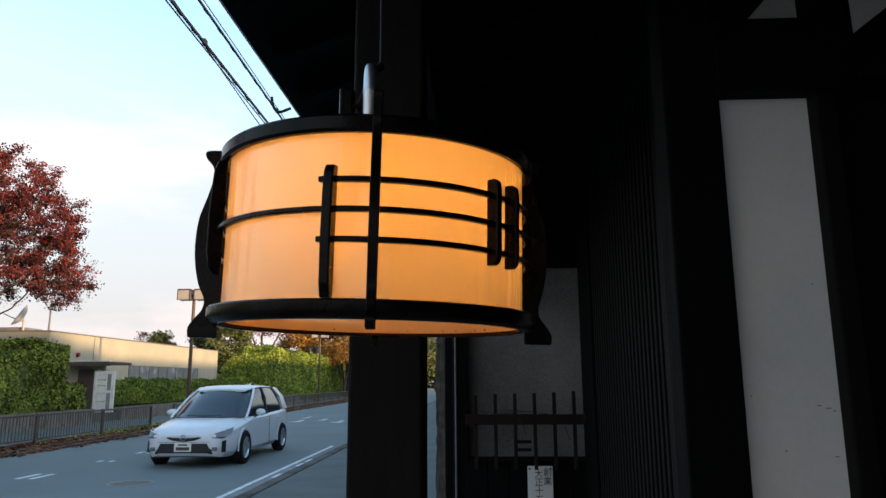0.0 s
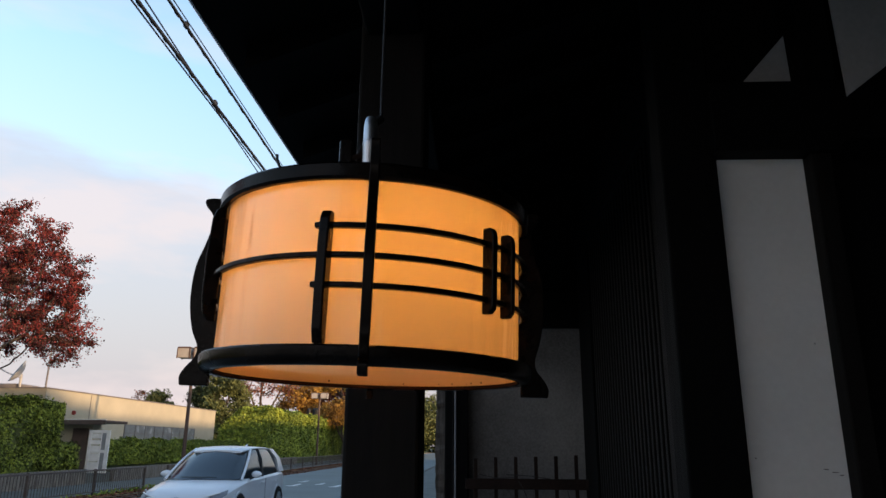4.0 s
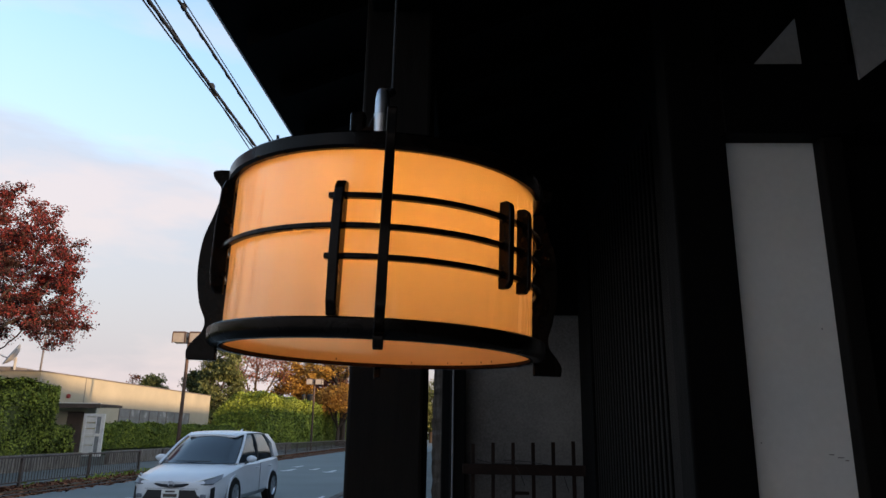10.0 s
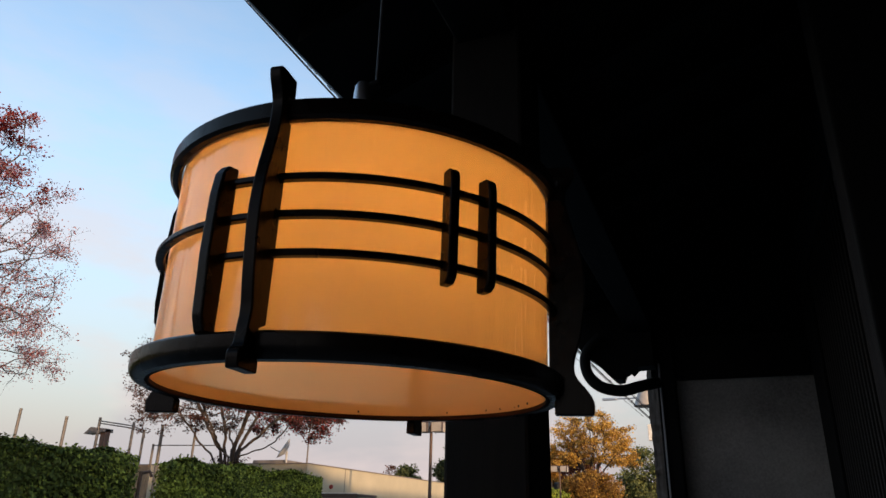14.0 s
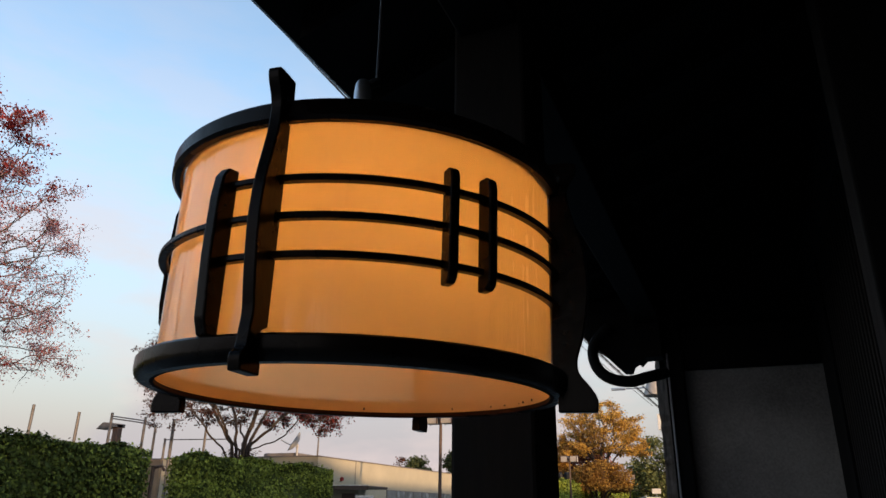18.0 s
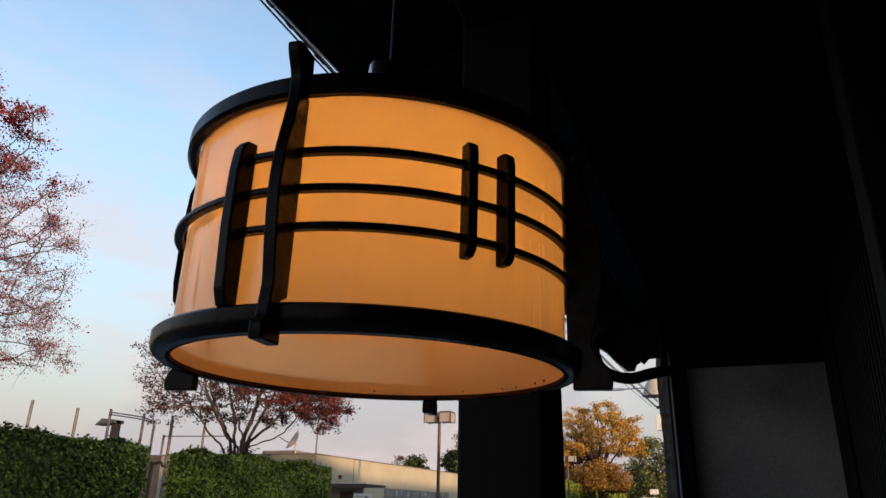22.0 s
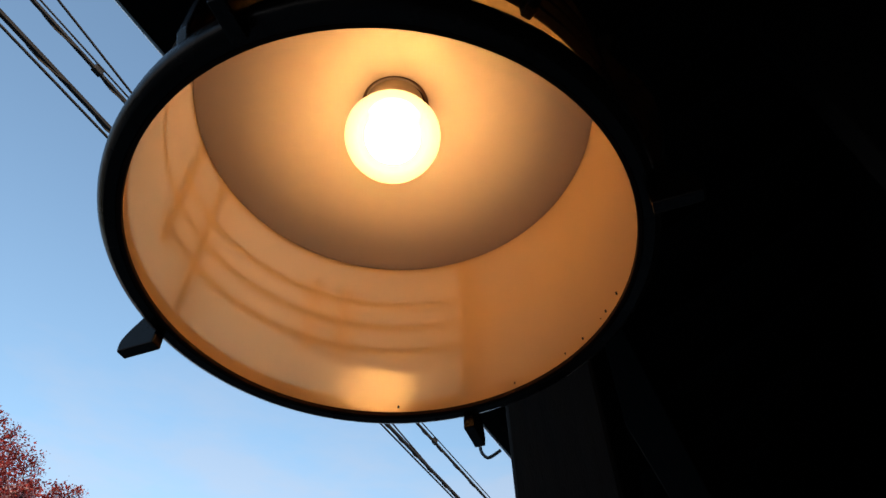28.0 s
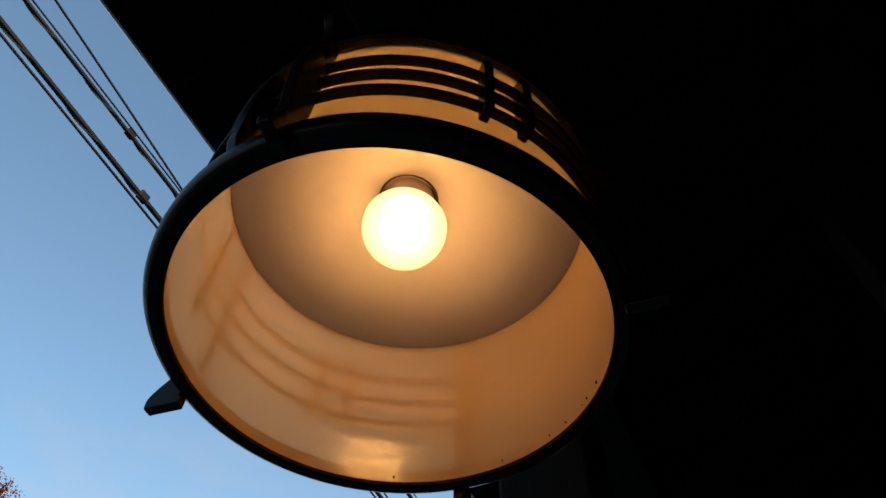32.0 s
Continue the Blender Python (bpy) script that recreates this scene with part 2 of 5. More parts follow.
M_LEAF_MAROON = mat("maroon maple leaves", (0.10, 0.030, 0.030), 0.7, 0.6, 0.5, 0.0, spec=0.15, random_var=0.4, second=(0.30, 0.055, 0.050))
M_LEAF_BROWN = mat("dull brown maple leaves", (0.075, 0.040, 0.034), 0.75, 0.6, 0.5, 0.0, spec=0.12, random_var=0.4, second=(0.19, 0.090, 0.075))
M_LEAF_RUST = mat("rusty brown leaves", (0.16, 0.055, 0.04), 0.7, 0.6, 0.6, 0.0, spec=0.15, random_var=0.5, second=(0.30, 0.11, 0.075))
M_LEAF_GOLD = mat("golden leaves", (0.44, 0.22, 0.065), 0.7, 0.5, 0.3, 0.0, spec=0.15, random_var=0.5, second=(0.77, 0.47, 0.11))
M_LEAF_GREEN = mat("dark green leaves", (0.095, 0.135, 0.026), 0.6, 0.5, 1.1, 0.0, spec=0.12, random_var=0.5, second=(0.31, 0.37, 0.065))
M_LEAF_LIME = mat("yellow-green leaves", (0.15, 0.22, 0.04), 0.6, 0.4, 0.35, 0.0, spec=0.15, random_var=0.4, second=(0.40, 0.48, 0.08))
# colour paled to imitate bright sky bleeding over the thin leaves
M_LEAF_PINK = mat("pinkish leaves paled for sky glare", (0.44, 0.22, 0.25), 0.7, 0.4, 0.5, 0.0, spec=0.15, random_var=0.4, second=(0.70, 0.44, 0.49))
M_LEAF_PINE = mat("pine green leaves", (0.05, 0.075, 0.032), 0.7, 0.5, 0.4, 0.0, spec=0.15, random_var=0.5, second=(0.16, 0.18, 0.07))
M_LITTER = mat("red brown leaf litter", (0.24, 0.085, 0.05), 0.9, 0.5, 2.0, 0.0, spec=0.1, random_var=0.5, second=(0.36, 0.15, 0.08))
M_WHITE = mat("white painted metal", (0.78, 0.76, 0.72), 0.5, 0.1, 6, 0.05)
M_GLASSBAND = mat("grey glazed vent band", (0.27, 0.28, 0.28), 0.25, 0.3, 2, 0.05)
M_DARKDOOR = mat("dark brown door", (0.07, 0.045, 0.035), 0.6, 0.3, 4, 0.1)
M_LAMP = mat("yellowed lamp panels", (0.40, 0.36, 0.32), 0.5, 0.12, 6, 0.03)
M_DISH = mat("pale grey dish", (0.42, 0.42, 0.42), 0.6, 0.12, 3, 0.03)
M_WALL = mat("stained concrete", (0.075, 0.055, 0.045), 0.95, 0.4, 5, 0.4, stretch=(5, 5, 0.5), fine=60, spec=0.2, second=(0.33, 0.30, 0.26))
# paler than the pavement so that it throws light up at the wing panel
M_FLOOR = mat("pale light-bouncing concrete", (0.45, 0.44, 0.42), 0.9, 0.2, 1.5, 0.2, spec=0.2)
M_POLE = mat("weathered grey pole steel", (0.16, 0.15, 0.15), 0.6, 0.3, 6, 0.1, metal=0.3)
M_CABLE = mat("black cable", (0.012, 0.012, 0.013), 0.6, 0.3, 20, 0.1)
M_YELLOW = mat("yellow painted board", (0.55, 0.35, 0.05), 0.6, 0.2, 5, 0.1)
M_TAN = mat("tan board", (0.33, 0.22, 0.14), 0.8, 0.2, 3, 0.1)
M_IRON = mat("cast iron lid", (0.13, 0.10, 0.085), 0.7, 0.4, 8, 0.4)


def let_light_through(m, share):
    """Thin leaves pass part of the light that falls on their backs."""
    nt = m.node_tree
    b = nt.nodes["Principled BSDF"]
    out = nt.nodes["Material Output"]
    tr = nt.nodes.new("ShaderNodeBsdfTranslucent")
    nt.links.new(b.inputs["Base Color"].links[0].from_socket, tr.inputs["Color"])
    mx = nt.nodes.new("ShaderNodeMixShader")
    mx.inputs["Fac"].default_value = share
    nt.links.new(b.outputs[0], mx.inputs[1])
    nt.links.new(tr.outputs[0], mx.inputs[2])
    nt.links.new(mx.outputs[0], out.inputs["Surface"])


for m_ in (M_LEAF_RED, M_LEAF_MAROON, M_LEAF_RUST, M_LEAF_GOLD, M_LEAF_PINK, M_LEAF_BROWN):
    let_light_through(m_, 0.45 if m_ in (M_LEAF_PINK, M_LEAF_RED) else 0.25)


def mat_glow(name, color, strength):
    m = bpy.data.materials.new(name)
    m.use_nodes = True
    b = m.node_tree.nodes["Principled BSDF"]
    b.inputs["Base Color"].default_value = (*color, 1)
    b.inputs["Emission Color"].default_value = (*color, 1)
    b.inputs["Emission Strength"].default_value = strength
    return m


M_REDLIGHT = mat_glow("lit red signal", (1.0, 0.03, 0.02), 3.0)


def mat_plain(name, build):
    m = bpy.data.materials.new(name)
    m.use_nodes = True
    nt = m.node_tree
    for n in list(nt.nodes):
        nt.nodes.remove(n)
    out = nt.nodes.new("ShaderNodeOutputMaterial")
    nt.links.new(build(nt), out.inputs["Surface"])
    return m


def _shade(nt):
    co = nt.nodes.new("ShaderNodeTexCoord")
    mp = nt.nodes.new("ShaderNodeMapping")
    mp.inputs["Scale"].default_value = (1, 1, 0.12)
    nz = nt.nodes.new("ShaderNodeTexNoise")
    nz.inputs["Scale"].default_value = 22
    nz.inputs["Detail"].default_value = 4
    nt.links.new(co.outputs["Object"], mp.inputs[0])
    nt.links.new(mp.outputs[0], nz.inputs["Vector"])
    ramp = nt.nodes.new("ShaderNodeValToRGB")
    ramp.color_ramp.elements[0].color = (0.86, 0.660, 0.355, 1)
    ramp.color_ramp.elements[1].color = (0.90, 0.715, 0.405, 1)
    nt.links.new(nz.outputs["Fac"], ramp.inputs["Fac"])
    tr = nt.nodes.new("ShaderNodeBsdfTranslucent")
    nt.links.new(ramp.outputs["Color"], tr.inputs["Color"])
    di = nt.nodes.new("ShaderNodeBsdfDiffuse")
    di.inputs["Color"].default_value = (0.78, 0.56, 0.39, 1)
    mx = nt.nodes.new("ShaderNodeMixShader")
    mx.inputs["Fac"].default_value = 0.40
    nt.links.new(tr.outputs[0], mx.inputs[1])
    nt.links.new(di.outputs[0], mx.inputs[2])
    gl = nt.nodes.new("ShaderNodeBsdfGlossy")
    rr = nt.nodes.new("ShaderNodeMapRange")
    rr.inputs["To Min"].default_value, rr.inputs["To Max"].default_value = 0.09, 0.13
    nt.links.new(nz.outputs["Fac"], rr.inputs["Value"])
    nt.links.new(rr.outputs[0], gl.inputs["Roughness"])
    mp2 = nt.nodes.new("ShaderNodeMapping")
    mp2.inputs["Scale"].default_value = (0.16, 0.16, 1)
    nz2 = nt.nodes.new("ShaderNodeTexNoise")          # rings round the rolled sheet
    nz2.inputs["Scale"].default_value = 42
    nz2.inputs["Detail"].default_value = 2
    nt.links.new(co.outputs["Object"], mp2.inputs[0])
    nt.links.new(mp2.outputs[0], nz2.inputs["Vector"])
    bp = nt.nodes.new("ShaderNodeBump")
    bp.inputs["Strength"].default_value = 0.55
    bp.inputs["Distance"].default_value = 0.004
    nt.links.new(nz2.outputs["Fac"], bp.inputs["Height"])
    nt.links.new(bp.outputs[0], gl.inputs["Normal"])
    fr = nt.nodes.new("ShaderNodeLayerWeight")
    fr.inputs["Blend"].default_value = 0.42
    gs = nt.nodes.new("ShaderNodeMapRange")
    gs.inputs["To Min"].default_value, gs.inputs["To Max"].default_value = 0.010, 0.09
    nt.links.new(fr.outputs["Facing"], gs.inputs["Value"])
    m2 = nt.nodes.new("ShaderNodeMixShader")
    nt.links.new(gs.outputs[0], m2.inputs["Fac"])
    nt.links.new(mx.outputs[0], m2.inputs[1])
    nt.links.new(gl.outputs[0], m2.inputs[2])
    return m2.outputs[0]


def _clear(nt):
    """Clear glossy face of the acrylic, with ripples drawn down it."""
    co = nt.nodes.new("ShaderNodeTexCoord")
    mp = nt.nodes.new("ShaderNodeMapping")
    mp.inputs["Scale"].default_value = (1, 1, 0.09)
    nz = nt.nodes.new("ShaderNodeTexNoise")
    nz.inputs["Scale"].default_value = 38
    nz.inputs["Detail"].default_value = 2
    nt.links.new(co.outputs["Object"], mp.inputs[0])
    nt.links.new(mp.outputs[0], nz.inputs["Vector"])
    bp = nt.nodes.new("ShaderNodeBump")
    bp.inputs["Strength"].default_value = 1.0
    bp.inputs["Distance"].default_value = 0.006
    nt.links.new(nz.outputs["Fac"], bp.inputs["Height"])
    gl = nt.nodes.new("ShaderNodeBsdfGlossy")
    gl.inputs["Roughness"].default_value = 0.05
    nt.links.new(bp.outputs[0], gl.inputs["Normal"])
    lw = nt.nodes.new("ShaderNodeLayerWeight")
    lw.inputs["Blend"].default_value = 0.30
    nt.links.new(bp.outputs[0], lw.inputs["Normal"])
    fr = nt.nodes.new("ShaderNodeMapRange")
    fr.inputs["To Min"].default_value, fr.inputs["To Max"].default_value = 0.06, 0.36
    nt.links.new(lw.outputs["Facing"], fr.inputs["Value"])
    tr = nt.nodes.new("ShaderNodeBsdfTransparent")
    mx = nt.nodes.new("ShaderNodeMixShader")
    nt.links.new(fr.outputs[0], mx.inputs["Fac"])
    nt.links.new(tr.outputs[0], mx.inputs[1])
    nt.links.new(gl.outputs[0], mx.inputs[2])
    return mx.outputs[0]


def frosted(strength, dense, color=(1.0, 0.50, 0.165)):
    """Thin glowing layer that lets the light of the layers inside through."""
    def build(nt):
        em = nt.nodes.new("ShaderNodeEmission")
        em.inputs["Color"].default_value = (*color, 1)
        em.inputs["Strength"].default_value = strength
        if dense >= 1:
            return em.outputs[0]
        tr = nt.nodes.new("ShaderNodeBsdfTransparent")
        mx = nt.nodes.new("ShaderNodeMixShader")
        mx.inputs["Fac"].default_value = dense
        nt.links.new(tr.outputs[0], mx.inputs[1])
        nt.links.new(em.outputs[0], mx.inputs[2])
        return mx.outputs[0]
    return build


M_SHADE = mat_plain("cream translucent acrylic", _shade)
M_CLEAR = mat_plain("clear acrylic face", _clear)
M_BULB = mat_plain("glowing warm bulb glass", frosted(2.1, 0.34, (1.0, 0.58, 0.22)))
M_BULB_MID = mat_plain("inner frosted layer", frosted(3.0, 0.13))
M_BULB_IN = mat_plain("innermost frosted layer", frosted(4.6, 0.14))
M_BULB_CORE = mat_plain("bright lamp core", frosted(60.0, 1, (1.0, 0.48, 0.130)))
M_DISC = mat("white painted reflector", (0.39, 0.365, 0.37), 0.40, 0.02, 4, 0.0, spec=0.25)


# ---- mesh helpers ----
def part(name, bm, material, parent=None, label="", smooth=False):
    me = bpy.data.meshes.new(name)
    bm.to_mesh(me)
    bm.free()
    me.materials.append(material)
    if smooth:
        me.polygons.foreach_set("use_smooth", [True] * len(me.polygons))
        me.set_sharp_from_angle(angle=radians(28))
    ob = new(name, me)
    if parent is not None:
        ob.parent = parent
    if label:
        ob["label"] = label
    return ob


def thing(name, label, category, m=None, group="", kind=""):
    ob = new(name)
    if m is not None:
        ob.matrix_basis = m
    return tagged(ob, label, category, group, kind)


def box(bm, x0, x1, y0, y1, z0, z1, bevel=0.0, m=None):
    r = bmesh.ops.create_cube(bm, size=1.0)
    vs = r["verts"]
    for v in vs:
        v.co = Vector(((x0 + x1) / 2 + v.co.x * (x1 - x0), (y0 + y1) / 2 + v.co.y * (y1 - y0), (z0 + z1) / 2 + v.co.z * (z1 - z0)))
    if bevel:
        es = {e for v in vs for e in v.link_edges}
        r2 = bmesh.ops.bevel(bm, geom=list(es), offset=bevel, segments=2, affect="EDGES", profile=0.5)
        vs = list({v for f in r2["faces"] for v in f.verts} | {v for v in vs if v.is_valid})
    if m is not None:
        bmesh.ops.transform(bm, matrix=m, verts=vs)
    return bm


def boxed(*a, **k):
    return box(bmesh.new(), *a, **k)


def lathe(profile, a0=0.0, a1=360.0, seg=96, closed=True):
    """Turns a closed (r, h) outline about the z axis, from a0 to a1 degrees."""
    bm = bmesh.new()
    full = abs(a1 - a0) >= 360
    n = seg if full else max(3, int(seg * abs(a1 - a0) / 360))
    rings = []
    for i in range(n if full else n + 1):
        a = radians(a0 + (a1 - a0) * i / n)
        rings.append([bm.verts.new((r * math.cos(a), r * math.sin(a), h)) for r, h in profile])
    k = len(profile)
    for i in range(n):
        p, q = rings[i], rings[(i + 1) % len(rings)]
        for j in range(k if closed else k - 1):
            bm.faces.new((p[j], q[j], q[(j + 1) % k], p[(j + 1) % k]))
    if not full and closed:
        bm.faces.new(rings[0])
        bm.faces.new(list(reversed(rings[-1])))
    bmesh.ops.recalc_face_normals(bm, faces=bm.faces)
    return bm


def rrect(r0, r1, h0, h1, c):
    return [(r0 + c, h0), (r1 - c, h0), (r1, h0 + c), (r1, h1 - c), (r1 - c, h1), (r0 + c, h1), (r0, h1 - c), (r0, h0 + c)]


def radial_plate(profile, az, width, bevel=0.0015):
    """A plate standing radially: its (r, h) outline, given a thickness across, at azimuth az."""
    bm = bmesh.new()
    a = [bm.verts.new((r, -width / 2, h)) for r, h in profile]
    b = [bm.verts.new((r, width / 2, h)) for r, h in profile]
    n = len(profile)
    bm.faces.new(a)
    bm.faces.new(list(reversed(b)))
    for i in range(n):
        bm.faces.new((a[i], b[i], b[(i + 1) % n], a[(i + 1) % n]))
    bmesh.ops.recalc_face_normals(bm, faces=bm.faces)
    if bevel:
        bmesh.ops.bevel(bm, geom=list(bm.edges), offset=bevel, segments=2, affect="EDGES", profile=0.5)
    bmesh.ops.rotate(bm, verts=bm.verts, cent=(0, 0, 0), matrix=Matrix.Rotation(radians(az), 3, "Z"))
    return bm


def smooth_line(points, n=6):
    """Catmull-Rom through the points."""
    out = []
    P4 = [points[0]] + list(points) + [points[-1]]
    for i in range(1, len(P4) - 2):
        p0, p1, p2, p3 = (np.array(p, float) for p in P4[i - 1:i + 3])
        for k in range(n):
            t = k / n
            out.append(tuple(0.5 * (2 * p1 + (p2 - p0) * t + (2 * p0 - 5 * p1 + 4 * p2 - p3) * t * t + (3 * p1 - p0 - 3 * p2 + p3) * t ** 3)))
    out.append(tuple(float(c) for c in points[-1]))
    return out


def tube(bm, line, radii, sides=8, caps=True):
    """A tube along a line of points."""
    pts = [Vector(p) for p in line]
    if not hasattr(radii, "__len__"):
        radii = [radii] * len(pts)
    prev, up = None, Vector((0.31, 0.17, 0.93)).normalized()
    rings = []
    for i, p in enumerate(pts):
        d = (pts[min(i + 1, len(pts) - 1)] - pts[max(i - 1, 0)]).normalized()
        u = up - d * up.dot(d)
        if u.length < 0.05:
            u = Vector((1, 0, 0)) - d * d.x
        u.normalize()
        up = u
        w = d.cross(u)
        rings.append([bm.verts.new(p + (u * math.cos(2 * math.pi * k / sides) + w * math.sin(2 * math.pi * k / sides)) * radii[i]) for k in range(sides)])
    for a, b in zip(rings, rings[1:]):
        for k in range(sides):
            bm.faces.new((a[k], a[(k + 1) % sides], b[(k + 1) % sides], b[k]))
    if caps and sides > 2:
        bm.faces.new(list(reversed(rings[0])))
        bm.faces.new(rings[-1])
    return bm


def quads(name, centers, normals, sizes, material, parent=None, label="", aspect=0.6, seed=1):
    """Many small bent leaves in one mesh."""
    rng = np.random.default_rng(seed)
    c = np.asarray(centers, float)
    n = len(c)
    d = rng.normal(size=(n, 3)) if normals is None else np.asarray(normals, float)
    d /= np.linalg.norm(d, axis=1)[:, None] + 1e-9
    t = rng.normal(size=(n, 3))
    t -= (t * d).sum(1)[:, None] * d
    t /= np.linalg.norm(t, axis=1)[:, None] + 1e-9
    b = np.cross(d, t)
    s = (np.asarray(sizes, float) * np.ones(n))[:, None]
    bend = d * s * 0.18
    v = np.stack([c - t * s, c - b * s * aspect + bend, c + t * s, c + b * s * aspect + bend], 1).reshape(-1, 3)
    f = np.arange(4 * n).reshape(-1, 4)
    me = bpy.data.meshes.new(name)
    me.vertices.add(4 * n)
    me.vertices.foreach_set("co", v.ravel())
    me.loops.add(4 * n)
    me.loops.foreach_set("vertex_index", f.ravel())
    me.polygons.add(n)
    me.polygons.foreach_set("loop_start", np.arange(0, 4 * n, 4))
    me.polygons.foreach_set("loop_total", np.full(n, 4))
    me.update()
    me.materials.append(material)
    ob = new(name, me)
    if parent is not None:
        ob.parent = parent
    if label:
        ob["label"] = label
    return ob


# ---- ground, road, pavements ----
KERB_N, KERB_F = -2.96, -9.85     # kerb faces of the near and the far side
part("ground", boxed(-1500, 1500, -1500, 2500, -0.6, -0.02), M_GRASS, label="grey-green ground out to the horizon")["kind"] = "structure"
part("road", boxed(KERB_F, KERB_N, -80, 320, -0.3, 0.0), M_ASPHALT, label="blue-grey asphalt road with faded markings")["kind"] = "structure"
part("pavement", boxed(KERB_N + 0.18, 8, -30, 320, -0.3, 0.11), M_PAVE, label="grey pavement beside the shop")["kind"] = "structure"
part("pavement_far", boxed(-15.2, KERB_F - 0.95, -80, 320, -0.3, 0.10), M_PAVE, label="grey pavement across the road")["kind"] = "structure"
part("verge", boxed(KERB_F - 0.95, KERB_F - 0.16, -80, 320, -0.3, 0.09), M_EARTH, label="narrow planting strip strewn with red leaves")["kind"] = "structure"
kerb = thing("kerb", "grey concrete kerb stones along the road", "kerb", kind="structure")
kerb_far = thing("kerb_far", "grey concrete kerb stones across the road", "kerb", kind="structure")
_kb = boxed(0, 0.18, 0, 0.985, -0.2, 0.13, bevel=0.02)
_k0 = part("kerb_stone", _kb, M_STONE, kerb)
_k0.location = (KERB_N, -6, 0)
for i in range(1, 90):
    o = new("kerb_stone", _k0.data)
    o.parent = kerb
    o.location = (KERB_N, -6 + i, 0)
for i in range(90):
    o = new("kerb_stone", _k0.data)
    o.parent = kerb_far
    o.location = (KERB_F - 0.16, -4 + i, -0.085)

# ---- the lantern ----
LAN = Vector((-0.1295, 0.8998, 1.5715))
LAN_UP = Vector((0.0240, -0.0170, 1.0)).normalized()
_ex = Vector((0, 1, 0)).cross(LAN_UP).normalized()
_ey = LAN_UP.cross(_ex)
lan_m = Matrix((( _ex.x, _ey.x, LAN_UP.x, LAN.x), (_ex.y, _ey.y, LAN_UP.y, LAN.y), (_ex.z, _ey.z, LAN_UP.z, LAN.z), (0, 0, 0, 1)))
lantern = thing("hanging_lantern", "lit drum-shaped cream lantern in a black lacquered wooden frame", "lantern", lan_m)
part("shade", lathe([(0.1925, 0.001), (0.1925, 0.2035)], closed=False, seg=160), M_SHADE, lantern, "glowing cream translucent shade", smooth=True)
part("shade_face", lathe([(0.1932, 0.0022), (0.1932, 0.2000)], closed=False, seg=160), M_CLEAR, lantern, "clear glossy outer face of the shade", smooth=True)
part("bottom_ring", lathe([(0.1948, -0.0045), (0.2025, -0.0045), (0.2062, -0.0025), (0.2086, 0.001), (0.2094, 0.005), (0.2094, 0.0140), (0.2074, 0.0160), (0.1955, 0.0160), (0.1938, 0.0140), (0.1938, -0.0025)], seg=160), M_LACQ, lantern, smooth=True)
part("bottom_lip", lathe(rrect(0.1908, 0.1945, -0.0042, 0.0006, 0.0006), seg=128), M_LACQ_IN, lantern, "brown inner lip", smooth=True)
part("top_ring", lathe(rrect(0.1938, 0.2050, 0.1955, 0.2150, 0.003), seg=128), M_LACQ, lantern, smooth=True)
part("top_cover", lathe([(0.0001, 0.2290), (0.120, 0.2290), (0.120, 0.2310), (0.0001, 0.2310)], seg=96), M_LACQ, lantern)
REFL = [(0.0335, 0.2275), (0.060, 0.2215), (0.100, 0.2095), (0.122, 0.2022), (0.138, 0.1982), (0.150, 0.1964), (0.163, 0.1958), (0.178, 0.1962), (0.188, 0.1970), (0.1921, 0.1978), (0.1921, 0.1998), (0.178, 0.1984), (0.163, 0.1981), (0.150, 0.1987), (0.138, 0.2004), (0.122, 0.2044), (0.100, 0.2117), (0.060, 0.2237), (0.0335, 0.2290)]
part("reflector", lathe(REFL, seg=128), M_DISC, lantern, "white painted dished reflector", smooth=True)
for j, h in enumerate((0.1432, 0.1108, 0.0784)):
    spans = ((-100.0, 14.0), (91.0, 205.4)) if j != 1 else ((0.0, 360.0),)
    for a0, a1 in spans:
        part("hoop", lathe(rrect(0.1955, 0.2040, h - 0.0030, h + 0.0030, 0.0012), a0, a1, seg=180), M_LACQ, lantern, smooth=True)
def bow(lift, out, bulge, foot, toe):
    """Outline of a curved strap; its upper lug may sit a little higher or further out."""
    line = smooth_line([(0.1945, 0.2320 + lift), (0.2205 + out, 0.2310 + lift), (0.2225 + out, 0.2215 + lift), (0.2140 + out * 0.7, 0.206 + lift * 0.5), (0.2135 + out * 0.3 + bulge * 0.3, 0.188), (0.2175 + bulge * 0.7, 0.165), (0.2240 + bulge * 1.0, 0.135), (0.2265 + bulge * 1.0, 0.105), (0.2250 + bulge * 1.0, 0.078), (0.2215 + bulge * 0.7, 0.050), (0.2185, 0.030), (0.2200, 0.016), (toe - 0.006, 0.003), (toe, foot + 0.0115), (toe - 0.001, foot)], 4)
    return line + [(0.200, foot), (0.200, -0.006), (0.2045, -0.002), (0.2045, 0.018), (0.1955, 0.022), (0.1955, 0.194), (0.2052, 0.1965), (0.2052, 0.2165), (0.1935, 0.2175)]


for az, lift, out, bulge, foot, toe in ((-82.7, 0.005, 0.0, 0.0, -0.0150, 0.228), (7.8, 0.0, 0.0, 0.004, -0.0195, 0.236), (97.8, 0.0, 0.0, 0.004, -0.0195, 0.236), (-172.4, -0.004, 0.006, 0.008, -0.0195, 0.236)):
    part("strap", radial_plate(bow(lift, out, bulge, foot, toe), az, 0.0105, 0.0012), M_LACQ, lantern)
BAR = [(0.1955, 0.017), (0.2075, 0.0165), (0.2120, 0.030), (0.2145, 0.080), (0.2140, 0.130), (0.2115, 0.150), (0.2060, 0.158), (0.1955, 0.159)]
